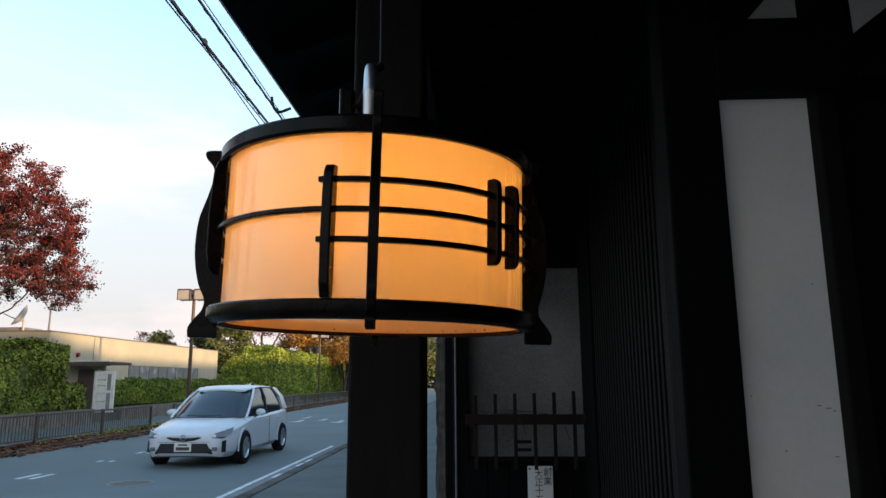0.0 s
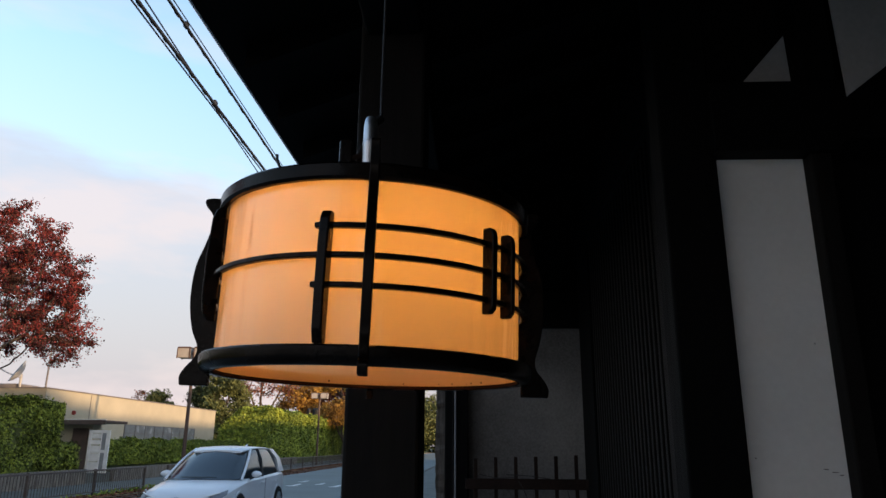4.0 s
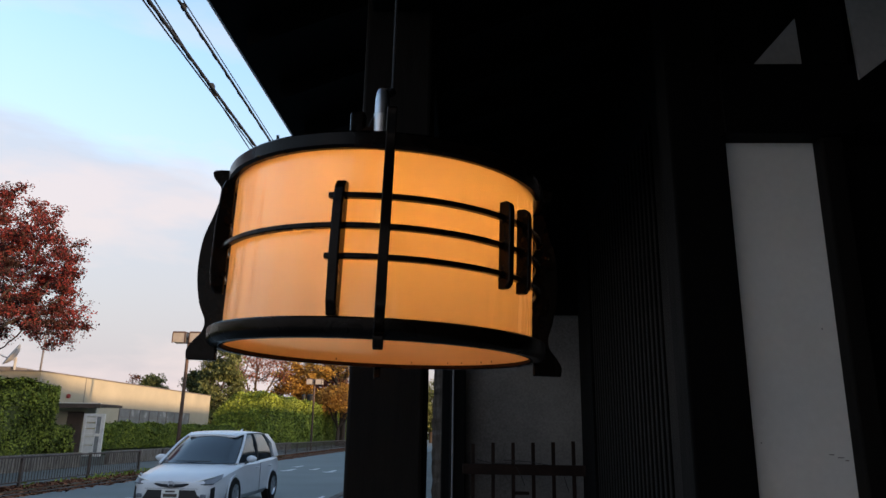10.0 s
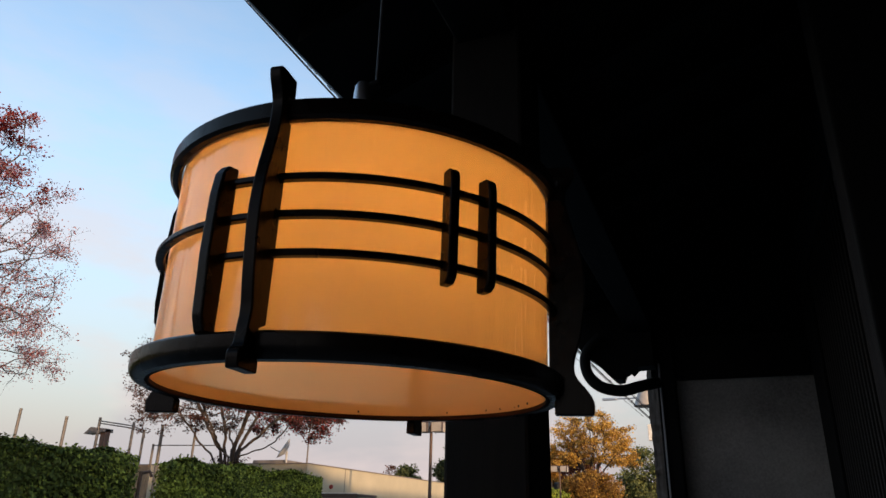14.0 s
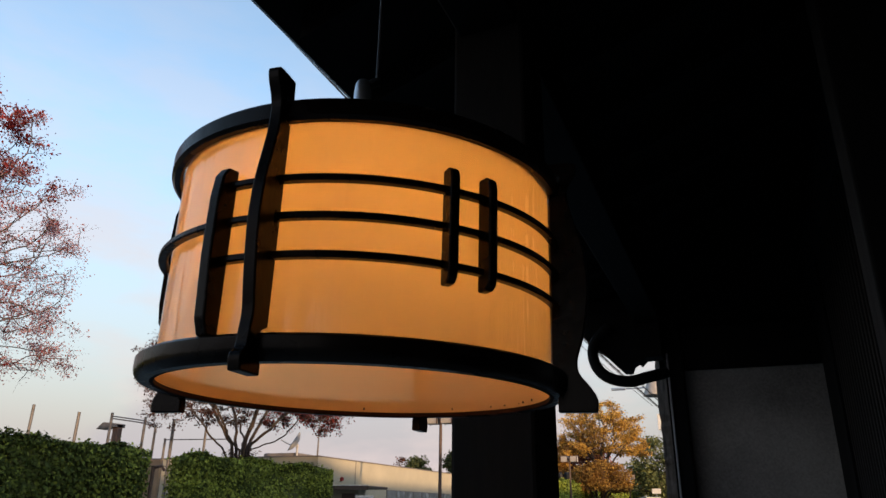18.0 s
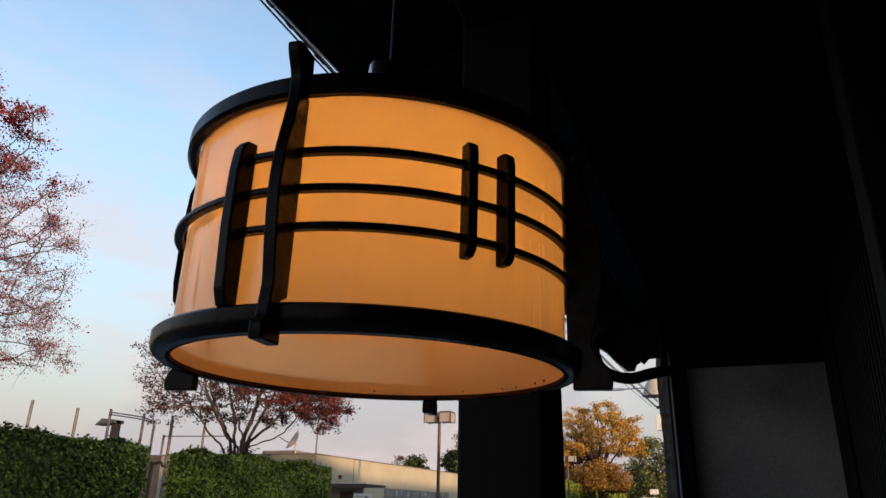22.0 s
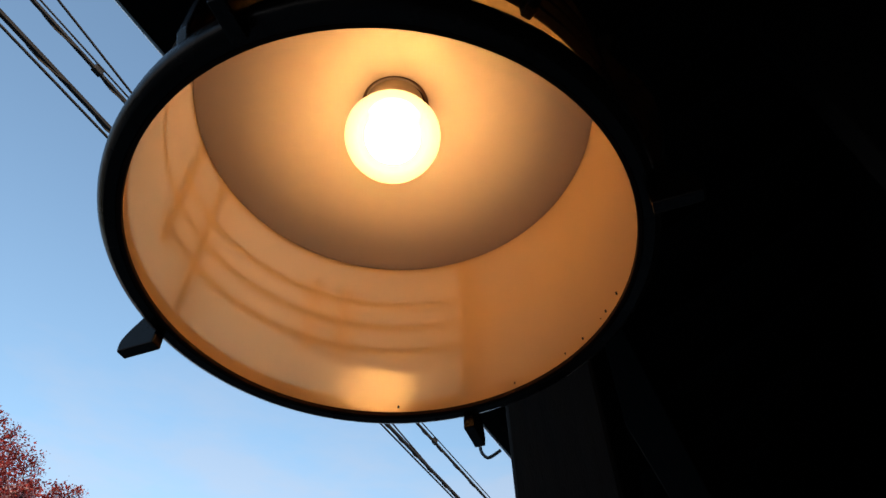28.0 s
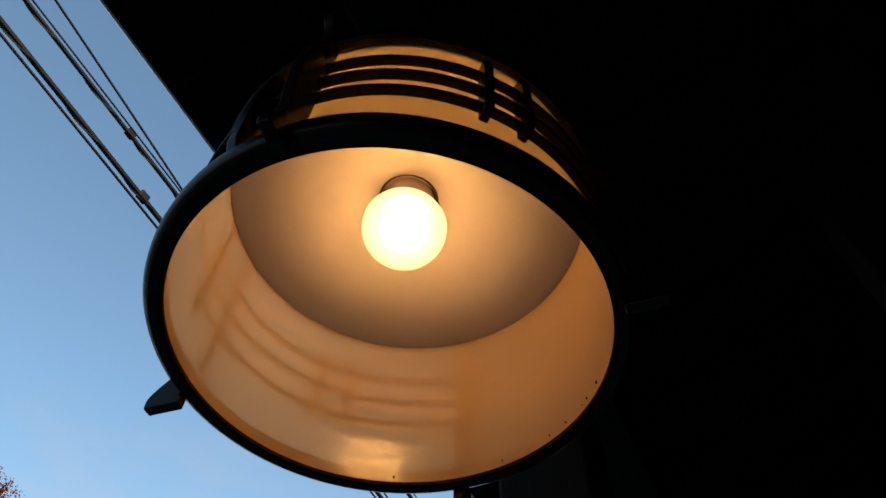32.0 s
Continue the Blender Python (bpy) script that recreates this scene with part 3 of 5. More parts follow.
part("long_bar", radial_plate(BAR, -96.2, 0.0110, 0.0016), M_LACQ, lantern)
part("long_bar", radial_plate([(r, 0.215 - h) for r, h in BAR], -158.2, 0.0110, 0.0016), M_LACQ, lantern)
PILL = [(0.1955, 0.062), (0.2060, 0.062), (0.2110, 0.067), (0.2120, 0.076), (0.2120, 0.150), (0.2105, 0.158), (0.2060, 0.162), (0.1955, 0.162)]
for az in (-41.4, -31.2, 136.4, 146.6):
    part("short_bar", radial_plate(PILL, az, 0.0085, 0.0016), M_LACQ, lantern)
rng = random.Random(17)
for az in (39, 46, 48, 57, 64, 81, 118):
    a = radians(az + rng.uniform(-1, 1))
    w = rng.uniform(0.0004, 0.0009)
    part("dead_insect", boxed(0.1885 * math.cos(a) - w, 0.1885 * math.cos(a) + w, 0.1885 * math.sin(a) - w, 0.1885 * math.sin(a) + w, 0.0032, 0.0038 + w * rng.uniform(1.0, 2.5), bevel=0.0003), M_CABLE, lantern)
bulb_at = (0.003, -0.0075)
prof = [(0.0002, -0.0450)] + [(0.0450 * math.cos(radians(q)), 0.0450 * math.sin(radians(q))) for q in range(-82, 12, 6)] + [(0.0405, 0.0155), (0.0335, 0.021), (0.0270, 0.0240), (0.0262, 0.0242)]
bb = lathe(prof, seg=64, closed=False)
bmesh.ops.translate(bb, verts=bb.verts, vec=(*bulb_at, 0.1700))
bulb = part("bulb", bb, M_BULB, lantern, "round frosted bulb, switched on", smooth=True)
for nm, r, mt in (("frosted_layer", 0.0425, M_BULB_MID), ("frosted_layer", 0.0400, M_BULB_MID), ("frosted_layer", 0.0372, M_BULB_IN), ("frosted_layer", 0.0342, M_BULB_IN), ("frosted_layer", 0.0308, M_BULB_IN), ("core", 0.0262, M_BULB_CORE)):
    gb = lathe([(0.0001, -r)] + [(r * math.cos(radians(q)), r * math.sin(radians(q))) for q in range(-84, 85, 6)] + [(0.0001, r)], seg=48)
    bmesh.ops.translate(gb, verts=gb.verts, vec=(*bulb_at, 0.1700 + (0.0 if r > 0.035 else -0.001)))
    part(nm, gb, mt, bulb, smooth=True)
nk = lathe([(0.0268, 0.1930), (0.0275, 0.2050), (0.0282, 0.2262), (0.0002, 0.2262), (0.0002, 0.1930)], seg=48)
bmesh.ops.translate(nk, verts=nk.verts, vec=(*bulb_at, 0.001))
part("bulb_neck", nk, M_NECK, bulb, "cream plastic bulb neck", smooth=True)
sk = lathe([(0.0298, 0.2275), (0.0316, 0.2252), (0.0333, 0.2262), (0.0333, 0.2292), (0.0298, 0.2292)], seg=64)
bmesh.ops.translate(sk, verts=sk.verts, vec=(*bulb_at, 0))
part("socket", sk, M_SOCKET, lantern, "dark brown lamp socket rim", smooth=True)

# ---- porch: posts, eave, walls ----
PX0, PX1, PY0, PY1 = -0.268, -0.108, 1.485, 1.645
post = thing("porch_post", "square black-stained timber post on a stone", "post")
part("shaft", boxed(PX0, PX1, PY0, PY1, 0.25, 2.62, bevel=0.008), M_POST, post)
part("base_stone", boxed(PX0 - 0.06, PX1 + 0.06, PY0 - 0.06, PY1 + 0.06, 0.10, 0.25, bevel=0.03), M_STONE, post)
# corner post of the far wall, with a thin pipe
FY = 4.22
WF = 4.44
corner = thing("corner_post", "black timber corner post with a thin grey pipe", "post")
part("shaft", boxed(-0.130, -0.035, WF - 0.12, WF + 0.04, 0.125, 2.60, bevel=0.006), M_BEAM, corner)
part("pipe", tube(bmesh.new(), [(-0.112, WF - 0.132, 0.125), (-0.112, WF - 0.132, 2.3)], 0.006, 8), M_PIPE, corner, "thin grey pipe", smooth=True)
# a rough weathered post beyond it
post_far = thing("weathered_post", "rough weathered split timber post", "post")
rp = bmesh.new()
rng = random.Random(5)
ring_prev = None
for i in range(60):
    z = 0.12 + i * 0.043
    x0 = -0.290 + rng.uniform(-0.004, 0.004) + 0.003 * math.sin(i * 0.35)
    ring = [rp.verts.new(p) for p in ((x0, 5.40 + rng.uniform(-0.01, 0.01), z), (-0.13, 5.40, z), (-0.13, 5.55, z), (x0 + rng.uniform(0, 0.012), 5.55, z))]
    if ring_prev:
        for k in range(4):
            rp.faces.new((ring_prev[k], ring_prev[(k + 1) % 4], ring[(k + 1) % 4], ring[k]))
    else:
        rp.faces.new(list(reversed(ring)))
    ring_prev = ring
rp.faces.new(ring_prev)
part("shaft", rp, M_ROUGH, post_far)
part("bark_face", boxed(-0.22, -0.125, 5.36, 5.40, 0.12, 2.66, bevel=0.01), M_BEAM, post_far)

# far wall of the porch: plaster above a dark board dado
wall_far = thing("wall_north", "old grey plaster wall above dark boards", "wall", kind="structure")
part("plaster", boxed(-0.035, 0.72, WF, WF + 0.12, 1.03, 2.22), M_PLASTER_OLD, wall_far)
part("head_beam", boxed(-0.165, 0.85, WF - 0.06, WF + 0.14, 2.22, 2.46, bevel=0.006), M_BEAM, wall_far)
for i in range(6):
    part("dado_board", boxed(-0.045 + i * 0.122, -0.045 + (i + 1) * 0.122 - 0.004, FY - 0.03, FY + 0.1, 0.125, 1.03, bevel=0.003), M_BEAM, wall_far)
part("dado_backing", boxed(-0.034, 0.70, FY + 0.105, WF + 0.1, 0.125, 1.028), M_BEAM, wall_far)
part("dado_cap", boxed(-0.034, 0.70, FY - 0.03, WF, 1.03, 1.045), M_BEAM, wall_far)
part("upper_board", boxed(-0.04, 0.85, WF, WF + 0.1, 2.46, 3.6), M_BEAM, wall_far)
GABLE = [(-0.72, 2.60), (0.12, 2.60), (0.12, 2.99)]

# spiked rail in front of it
rail = thing("spiked_rail", "dark wooden rail with upright spikes against the wall", "railing")
part("rail", boxed(-0.05, 0.665, FY - 0.115, FY - 0.075, 1.255, 1.312, bevel=0.004), M_RAIL, rail)
for i, zt in enumerate((1.42, 1.428, 1.43, 1.432, 1.436, 1.442)):
    x = 0.010 + i * 0.1145
    part("spike", boxed(x - 0.010, x + 0.010, FY - 0.075, FY - 0.055, 1.0, zt, bevel=0.002), M_RAIL, rail)
for z in (1.10, 1.145):
    part("slat", boxed(0.24, 0.33, FY - 0.05, FY - 0.035, z, z + 0.018, bevel=0.002), M_RAIL, rail)
for x0, z0, x1, z1 in ((0.18, 1.335, 0.45, 1.31),):
    part("wire", tube(bmesh.new(), [(x0, FY - 0.12, z0), ((x0 + x1) / 2, FY - 0.13, z0 - 0.006), (x1, FY - 0.12, z1)], 0.002, 6), M_CABLE, rail)

kb = bmesh.new()
bmesh.ops.create_icosphere(kb, subdivisions=2, radius=0.034)
bmesh.ops.translate(kb, verts=kb.verts, vec=(0.655, FY - 0.10, 1.29))
part("end_knob", kb, M_RAIL, rail, smooth=True)
for x0, z0, x1, z1, sag in ((0.03, 1.335, 0.24, 1.322, 0.012), (0.25, 1.30, 0.30, 1.20, -0.01), (0.52, 1.25, 0.545, 1.17, 0.006)):
    part("wire", tube(bmesh.new(), smooth_line([(x0, FY - 0.12, z0), ((x0 + x1) / 2, FY - 0.13, (z0 + z1) / 2 - sag), (x1, FY - 0.12, z1)], 4), 0.0018, 6), M_CABLE, rail)

# hanging sign board with brushed characters
sign = thing("sign_board", "small white wooden sign board with black brushed characters", "sign", pose(0.375, FY - 0.05, 0.80, 0, 0, 0))
part("board", boxed(-0.072, 0.072, -0.012, 0.0, -0.33, 0.22, bevel=0.003), M_PLASTER, sign, "white painted board")
for dx, dz in ((-0.06, 0.205), (0.06, 0.205)):
    nb = lathe([(0.0002, 0.0), (0.006, 0.0), (0.004, 0.003), (0.0002, 0.004)], seg=12)
    bmesh.ops.rotate(nb, verts=nb.verts, cent=(0, 0, 0), matrix=Matrix.Rotation(radians(90), 3, "X"))
    bmesh.ops.translate(nb, verts=nb.verts, vec=(dx, -0.012, dz))
    part("nail", nb, M_CABLE, sign)


def written(text, size, m, material, parent, name="lettering"):
    cu = bpy.data.curves.new(name, "FONT")
    cu.body = text
    cu.size = size
    cu.align_x, cu.align_y = "CENTER", "CENTER"
    cu.extrude = 0.0004
    cu.materials.append(material)
    ob = new(name, cu)
    ob.parent = parent
    ob.matrix_basis = m
    return ob


for k, ch in enumerate("創業"):
    written(ch, 0.05, pose(0.042, -0.0135, 0.185 - k * 0.05, 90), M_CABLE, sign)
for k, ch in enumerate("大正十五年"):
    written(ch, 0.05, pose(-0.008, -0.0135, 0.175 - k * 0.047, 90), M_CABLE, sign)

# lattice wall along the porch
WX = 0.66
wall_east = thing("wall_east", "dark timber lattice wall of the shop front", "wall", kind="structure")
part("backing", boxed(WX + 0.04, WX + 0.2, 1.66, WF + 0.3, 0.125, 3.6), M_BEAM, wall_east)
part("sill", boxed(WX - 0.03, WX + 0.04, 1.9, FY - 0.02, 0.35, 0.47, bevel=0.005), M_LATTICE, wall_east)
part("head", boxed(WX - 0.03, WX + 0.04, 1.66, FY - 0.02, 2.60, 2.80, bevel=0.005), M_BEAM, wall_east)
for i in range(24):
    y = 2.30 + i * 0.062
    part("lattice_bar", boxed(WX - 0.012, WX + 0.036, y, y + 0.030, 0.47, 2.60, bevel=0.003), M_LATTICE, wall_east)
part("jamb", boxed(WX - 0.05, WX + 0.04, 2.08, 2.26, 0.125, 2.60, bevel=0.005), M_LATTICE, wall_east)
part("end_board", boxed(WX - 0.02, WX + 0.04, 3.80, FY - 0.03, 0.47, 2.60, bevel=0.004), M_BEAM, wall_east)

# wing wall with a tall plaster panel
WY = 1.35
WING = Matrix.Translation((-0.0000, -0.0000, -0.2325)) @ Matrix.Scale(1.155, 4)   # the wall was drawn up at a smaller scale
wing = thing("wing_wall", "black timber framed wing wall with white plaster panels", "wall", WING, kind="structure")
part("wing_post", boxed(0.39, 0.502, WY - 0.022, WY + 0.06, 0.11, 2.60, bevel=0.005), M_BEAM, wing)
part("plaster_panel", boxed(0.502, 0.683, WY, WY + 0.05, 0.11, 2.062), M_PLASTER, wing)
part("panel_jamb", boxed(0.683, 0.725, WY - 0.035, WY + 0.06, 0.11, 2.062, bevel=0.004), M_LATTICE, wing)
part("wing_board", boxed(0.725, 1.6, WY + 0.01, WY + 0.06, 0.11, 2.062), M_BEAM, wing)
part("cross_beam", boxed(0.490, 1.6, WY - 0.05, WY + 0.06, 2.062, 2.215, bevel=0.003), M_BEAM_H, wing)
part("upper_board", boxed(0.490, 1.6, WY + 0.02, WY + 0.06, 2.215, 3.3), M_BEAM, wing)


def plate(points, y0, y1):
    bm = bmesh.new()
    a = [bm.verts.new((x, y0, z)) for x, z in points]
    b = [bm.verts.new((x, y1, z)) for x, z in points]
    n = len(points)
    bm.faces.new(a)
    bm.faces.new(list(reversed(b)))
    for i in range(n):
        bm.faces.new((a[i], b[i], b[(i + 1) % n], a[(i + 1) % n]))
    bmesh.ops.recalc_face_normals(bm, faces=bm.faces)
    return bm


# white gable infill; the dimness up here is put into its colour
part("gable_panel", plate([(0.560, 2.216), (0.683, 2.216), (0.680, 2.352)], WY, WY + 0.019), M_PLASTER_SHADED, wing)
part("gable_panel", plate([(0.762, 2.175), (0.752, 2.70), (1.25, 2.70), (1.25, 2.55)], WY - 0.058, WY - 0.052), M_PLASTER_SHADED, wing)
part("brace", plate([(0.725, 2.062), (0.80, 2.062), (1.35, 2.52), (1.35, 2.60)], WY - 0.10, WY - 0.06), M_BEAM_H, wing)
part("king_post", boxed(0.684, 0.751, WY - 0.05, WY + 0.019, 2.216, 2.9, bevel=0.004), M_BEAM, wing)

rng = random.Random(9)
for x, z, w, h in ((0.640, 1.452, 0.009, 0.0012), (0.655, 1.447, 0.011, 0.0012), (0.668, 1.442, 0.006, 0.0015), (0.664, 1.36, 0.007, 0.0012), (0.52, 1.47, 0.002, 0.002), (0.575, 1.37, 0.002, 0.002), (0.655, 1.68, 0.0012, 0.003)):
    part("stain", boxed(x, x + w, WY - 0.0008, WY - 0.0001, z, z + h), M_ROUGH, wing)

# shop body, eave and roof
SHOP = thing("shop", "dark timber shop with a deep tiled eave", "building", kind="structure")
# bulk of the shop behind the lattice, out of view; keeps the sun off
part("hidden_bulk", boxed(1.6, 9.0, -6.4, 15.5, 0.0, 3.5), M_BEAM, SHOP)
# porch floor out of view, kept pale as a reflector for the plaster panel
part("floor", boxed(-0.9, 1.6, -6.4, 8.0, 0.05, 0.125), M_FLOOR, SHOP, "unseen porch floor, made pale to bounce light")
EX, EZ = -0.759, 2.617     # lower edge of the eave
SL = 0.38
ROOF_Y0, ROOF_Y1 = -6.5, 4.52
def eave_roof(name, y0, y1, x_in, lift, parent):
    bm = bmesh.new()
    rows = []
    for y in (y0, y1):
        ex = EX + 0.013 * y
        rows.append([bm.verts.new(p) for p in ((ex, y, EZ), (ex, y, EZ + lift), (x_in, y, EZ + lift + SL * (x_in - ex)), (x_in, y, EZ + SL * (x_in - ex)))])
    va, vb = rows
    bm.faces.new(va)
    bm.faces.new(list(reversed(vb)))
    for i in range(4):
        bm.faces.new((va[i], vb[i], vb[(i + 1) % 4], va[(i + 1) % 4]))
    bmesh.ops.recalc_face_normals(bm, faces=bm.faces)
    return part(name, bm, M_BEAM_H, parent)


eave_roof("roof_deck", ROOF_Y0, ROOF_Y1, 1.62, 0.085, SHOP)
part("eave_edge", tube(bmesh.new(), [(EX + 0.013 * y - 0.004, y, EZ + 0.006) for y in (ROOF_Y0, ROOF_Y1)], 0.007, 8), M_STEEL, SHOP, "thin grey metal drip edge", smooth=True)
ck = tube(bmesh.new(), smooth_line([(EX + 0.03, 2.62, EZ - 0.02), (EX - 0.02, 2.62, EZ - 0.035), (EX - 0.045, 2.62, EZ - 0.005), (EX - 0.05, 2.62, EZ + 0.03)], 5), 0.006, 8)
part("gutter_hook", ck, M_CABLE, SHOP, smooth=True)
for i in range(32):
    y = ROOF_Y0 + 0.15 + i * 0.34
    rb = boxed(0, 2.2, y, y + 0.045, -0.07, 0.0)
    for v in rb.verts:
        v.co.z += EZ - 0.002 + SL * (v.co.x + 0.06)
        v.co.x += EX + 0.06 + 0.013 * v.co.y
    part("rafter", rb, M_BEAM, SHOP)
part("eave_beam", boxed(-0.255, -0.12, ROOF_Y0 + 0.2, 4.40, 2.46, 2.62, bevel=0.006), M_BEAM_H, SHOP)
# unseen roof, its ridge set so that the hedges across lie in shade
up = bmesh.new()
ua = [up.verts.new((x, ROOF_Y0, z)) for x, z in ((1.5, 3.42), (1.5, 3.6), (5.2, 6.3), (9.4, 3.6), (9.4, 3.4), (5.2, 6.1))]
ub = [up.verts.new((v.co.x, 15.6, v.co.z)) for v in ua]
up.faces.new(ua)
up.faces.new(list(reversed(ub)))
for i in range(6):
    up.faces.new((ua[i], ub[i], ub[(i + 1) % 6], ua[(i + 1) % 6]))
bmesh.ops.recalc_face_normals(up, faces=up.faces)
# unseen block, added to shade the left part of the far building
part("sun_block", boxed(4.0, 9.0, 5.5, 11.0, 3.5, 7.0), M_BEAM, SHOP)
part("sun_block_roof", up, M_ROOFSLAB, SHOP, "unseen grey roof added to block the low sun")

# unseen row beside the shop, added to block the sun from the far building
row = thing("house_row", "unseen dark row added to shade the far building", "building", kind="structure")
part("wall", boxed(2.2, 9.0, 16.0, 72.0, 0.0, 4.4), M_BEAM, row)
rr_ = plate([(1.6, 4.3), (5.6, 5.9), (9.6, 4.3)], 15.8, 72.2)
part("roof", rr_, M_ROOFSLAB, row, "grey roof of the unseen shading row")

# what the lantern hangs from
hanger = thing("lantern_hanger", "black iron rod with a steel shackle holding the lantern", "hook")
top = LAN + LAN_UP * 0.2310
part("rod", tube(bmesh.new(), [top + Vector((0.0, 0.0, 0.128)), Vector((top.x + 0.004, top.y, 2.95))], 0.0024, 8), M_CABLE, hanger, "thin black rod", smooth=True)
tb = lathe([(0.0002, 0.0), (0.0080, 0.0), (0.0092, 0.004), (0.0102, 0.035), (0.0108, 0.078), (0.0110, 0.079), (0.0110, 0.085), (0.0102, 0.086), (0.0098, 0.108), (0.0084, 0.119), (0.0066, 0.123), (0.0002, 0.124)], seg=20)
bmesh.ops.translate(tb, verts=tb.verts, vec=(top.x - 0.012, top.y - 0.012, top.z + 0.005))
part("turnbuckle", tb, M_STEEL, hanger, "bright steel turnbuckle", smooth=True)
part("swivel", tube(bmesh.new(), smooth_line([(top.x - 0.010, top.y - 0.010, top.z + 0.120), (top.x - 0.003, top.y - 0.004, top.z + 0.128), (top.x, top.y, top.z + 0.132)], 4), 0.006, 8), M_CABLE, hanger)
part("clip", tube(bmesh.new(), smooth_line([(top.x - 0.052, top.y, top.z + 0.098), (top.x - 0.050, top.y, top.z + 0.080), (top.x - 0.036, top.y - 0.004, top.z + 0.070), (top.x - 0.014, top.y - 0.010, top.z + 0.074)], 5), [0.0035] * 4 + [0.006] * 12, 8), M_LACQ_IN, hanger, "small brown clip", smooth=True)
part("crossbar", boxed(top.x - 0.064, top.x + 0.050, top.y - 0.012, top.y + 0.012, top.z - 0.002, top.z + 0.014, bevel=0.003), M_LACQ, hanger)
part("clamp_block", boxed(top.x - 0.056, top.x - 0.036, top.y - 0.010, top.y + 0.010, top.z + 0.0145, top.z + 0.098, bevel=0.003), M_LACQ, hanger)
part("flex", tube(bmesh.new(), smooth_line([(top.x - 0.032, top.y, top.z), (top.x - 0.032, top.y - 0.008, top.z + 0.06), (top.x - 0.024, top.y - 0.010, top.z + 0.088), (top.x - 0.014, top.y - 0.010, top.z + 0.092)], 6), 0.0013, 6), M_CABLE, hanger, "black lamp flex", smooth=True)

# downpipe elbow under the eave by the far post
elbow = thing("downpipe", "black downpipe elbow under the eave", "pipe")
part("elbow", tube(bmesh.new(), smooth_line([(-0.40, 4.16, 2.44), (-0.475, 4.15, 2.36), (-0.492, 4.14, 2.28), (-0.465, 4.13, 2.20), (-0.40, 4.12, 2.145), (-0.30, 4.13, 2.125), (-0.20, 4.16, 2.15), (-0.12, 4.24, 2.18)], 6), 0.031, 12), M_BEAM, elbow, smooth=True)
part("gable_board", plate(GABLE, WF - 0.02, WF + 0.02), M_BEAM, wall_far)
bracket = thing("eave_bracket", "carved dark timber bracket under the eave", "bracket")
part("arm", plate([(-0.72, 2.612), (-0.68, 2.565), (-0.59, 2.455), (-0.50, 2.345), (-0.44, 2.30), (-0.40, 2.255), (-0.345, 2.20), (-0.305, 2.20), (-0.29, 2.235), (-0.265, 2.25), (-0.25, 2.235), (-0.22, 2.265), (-0.13, 2.27), (-0.13, 2.62)], 4.20, 4.335), M_BEAM, bracket)

# ---- road markings ----
def painted(name, pts, label, z=0.006):
    bm = bmesh.new()
    a = [bm.verts.new((x, y, z)) for x, y in pts]
    b = [bm.verts.new((x, y, z - 0.005)) for x, y in pts]
    n = len(pts)
    bm.faces.new(a)
    for i in range(n):
        bm.faces.new((b[i], b[(i + 1) % n], a[(i + 1) % n], a[i]))
    bmesh.ops.recalc_face_normals(bm, faces=bm.faces)
    o = part(name, bm, M_MARK)
    return tagged(o, label, "road marking", name.replace("_", " ") + "s", "structure")


def rect(x0, x1, y0, y1):
    return [(x0, y0), (x1, y0), (x1, y1), (x0, y1)]


for y, l, two in ((11.25, 0.62, 1), (13.7, 0.16, 1), (15.3, 0.32, 1), (17.0, 0.38, 1), (18.8, 0.14, 0), (22.0, 0.30, 0), (25.0, 0.35, 0)):
    painted("lane_dash", rect(-7.40, -7.31, y, y + l), "short worn white lane dash")
    if two:
        painted("lane_dash", rect(-7.16, -7.07, y, y + l), "short worn white lane dash")
painted("edge_line", rect(KERB_N - 0.48, KERB_N - 0.40, -10, 17.0), "thin white edge line")
for y in (11.4, 12.9, 13.6):
    painted("kerb_patch", rect(KERB_N - 0.30, KERB_N - 0.08, y, y + 0.45), "pale patch beside the kerb", 0.013)
gut = part("gutter", boxed(KERB_N - 0.36, KERB_N, -20, 13.3, -0.1, 0.008), M_CONC)
tagged(gut, "pale concrete gutter strip", "gutter", "", "structure")
for x0, y0, s in ((-7.0, 27.0, 0.62), (-5.3, 26.6, 0.62), (-6.2, 28.2, 0.5), (-7.3, 30.0, 0.5), (-5.2, 31.5, 0.6)):
    painted("arrow_mark", [(x0, y0), (x0 + 0.5 * s, y0 + 0.35 * s), (x0 + 0.25 * s, y0 + 0.4 * s), (x0 + 0.25 * s, y0 + 2.4 * s), (x0 + 0.05 * s, y0 + 2.4 * s), (x0, y0 + 0.5 * s), (x0 - 0.3 * s, y0 + 0.5 * s)], "faded white arrow on the road")
mh = thing("manhole_cover", "round rusty manhole cover in the road", "manhole cover", pose(-5.25, 10.78, 0.0))
part("lid", lathe([(0.0002, 0.0), (0.29, 0.0), (0.29, 0.006), (0.0002, 0.006)], seg=40), M_IRON, mh)
part("frame", lathe(rrect(0.295, 0.345, 0.0, 0.008, 0.002), seg=40), M_CONC, mh)

# ---- car in the near lane ----
M_PAINT = mat("white car paint", (0.72, 0.73, 0.75), 0.22, 0.03, 3, 0.0, spec=0.6)
M_CARGLASS = mat("dark tinted car glass", (0.022, 0.036, 0.045), 0.04, 0.1, 2, 0.0, spec=1.0)
M_TYRE = mat("black tyre rubber", (0.012, 0.012, 0.012), 0.85, 0.3, 30, 0.2, spec=0.2)
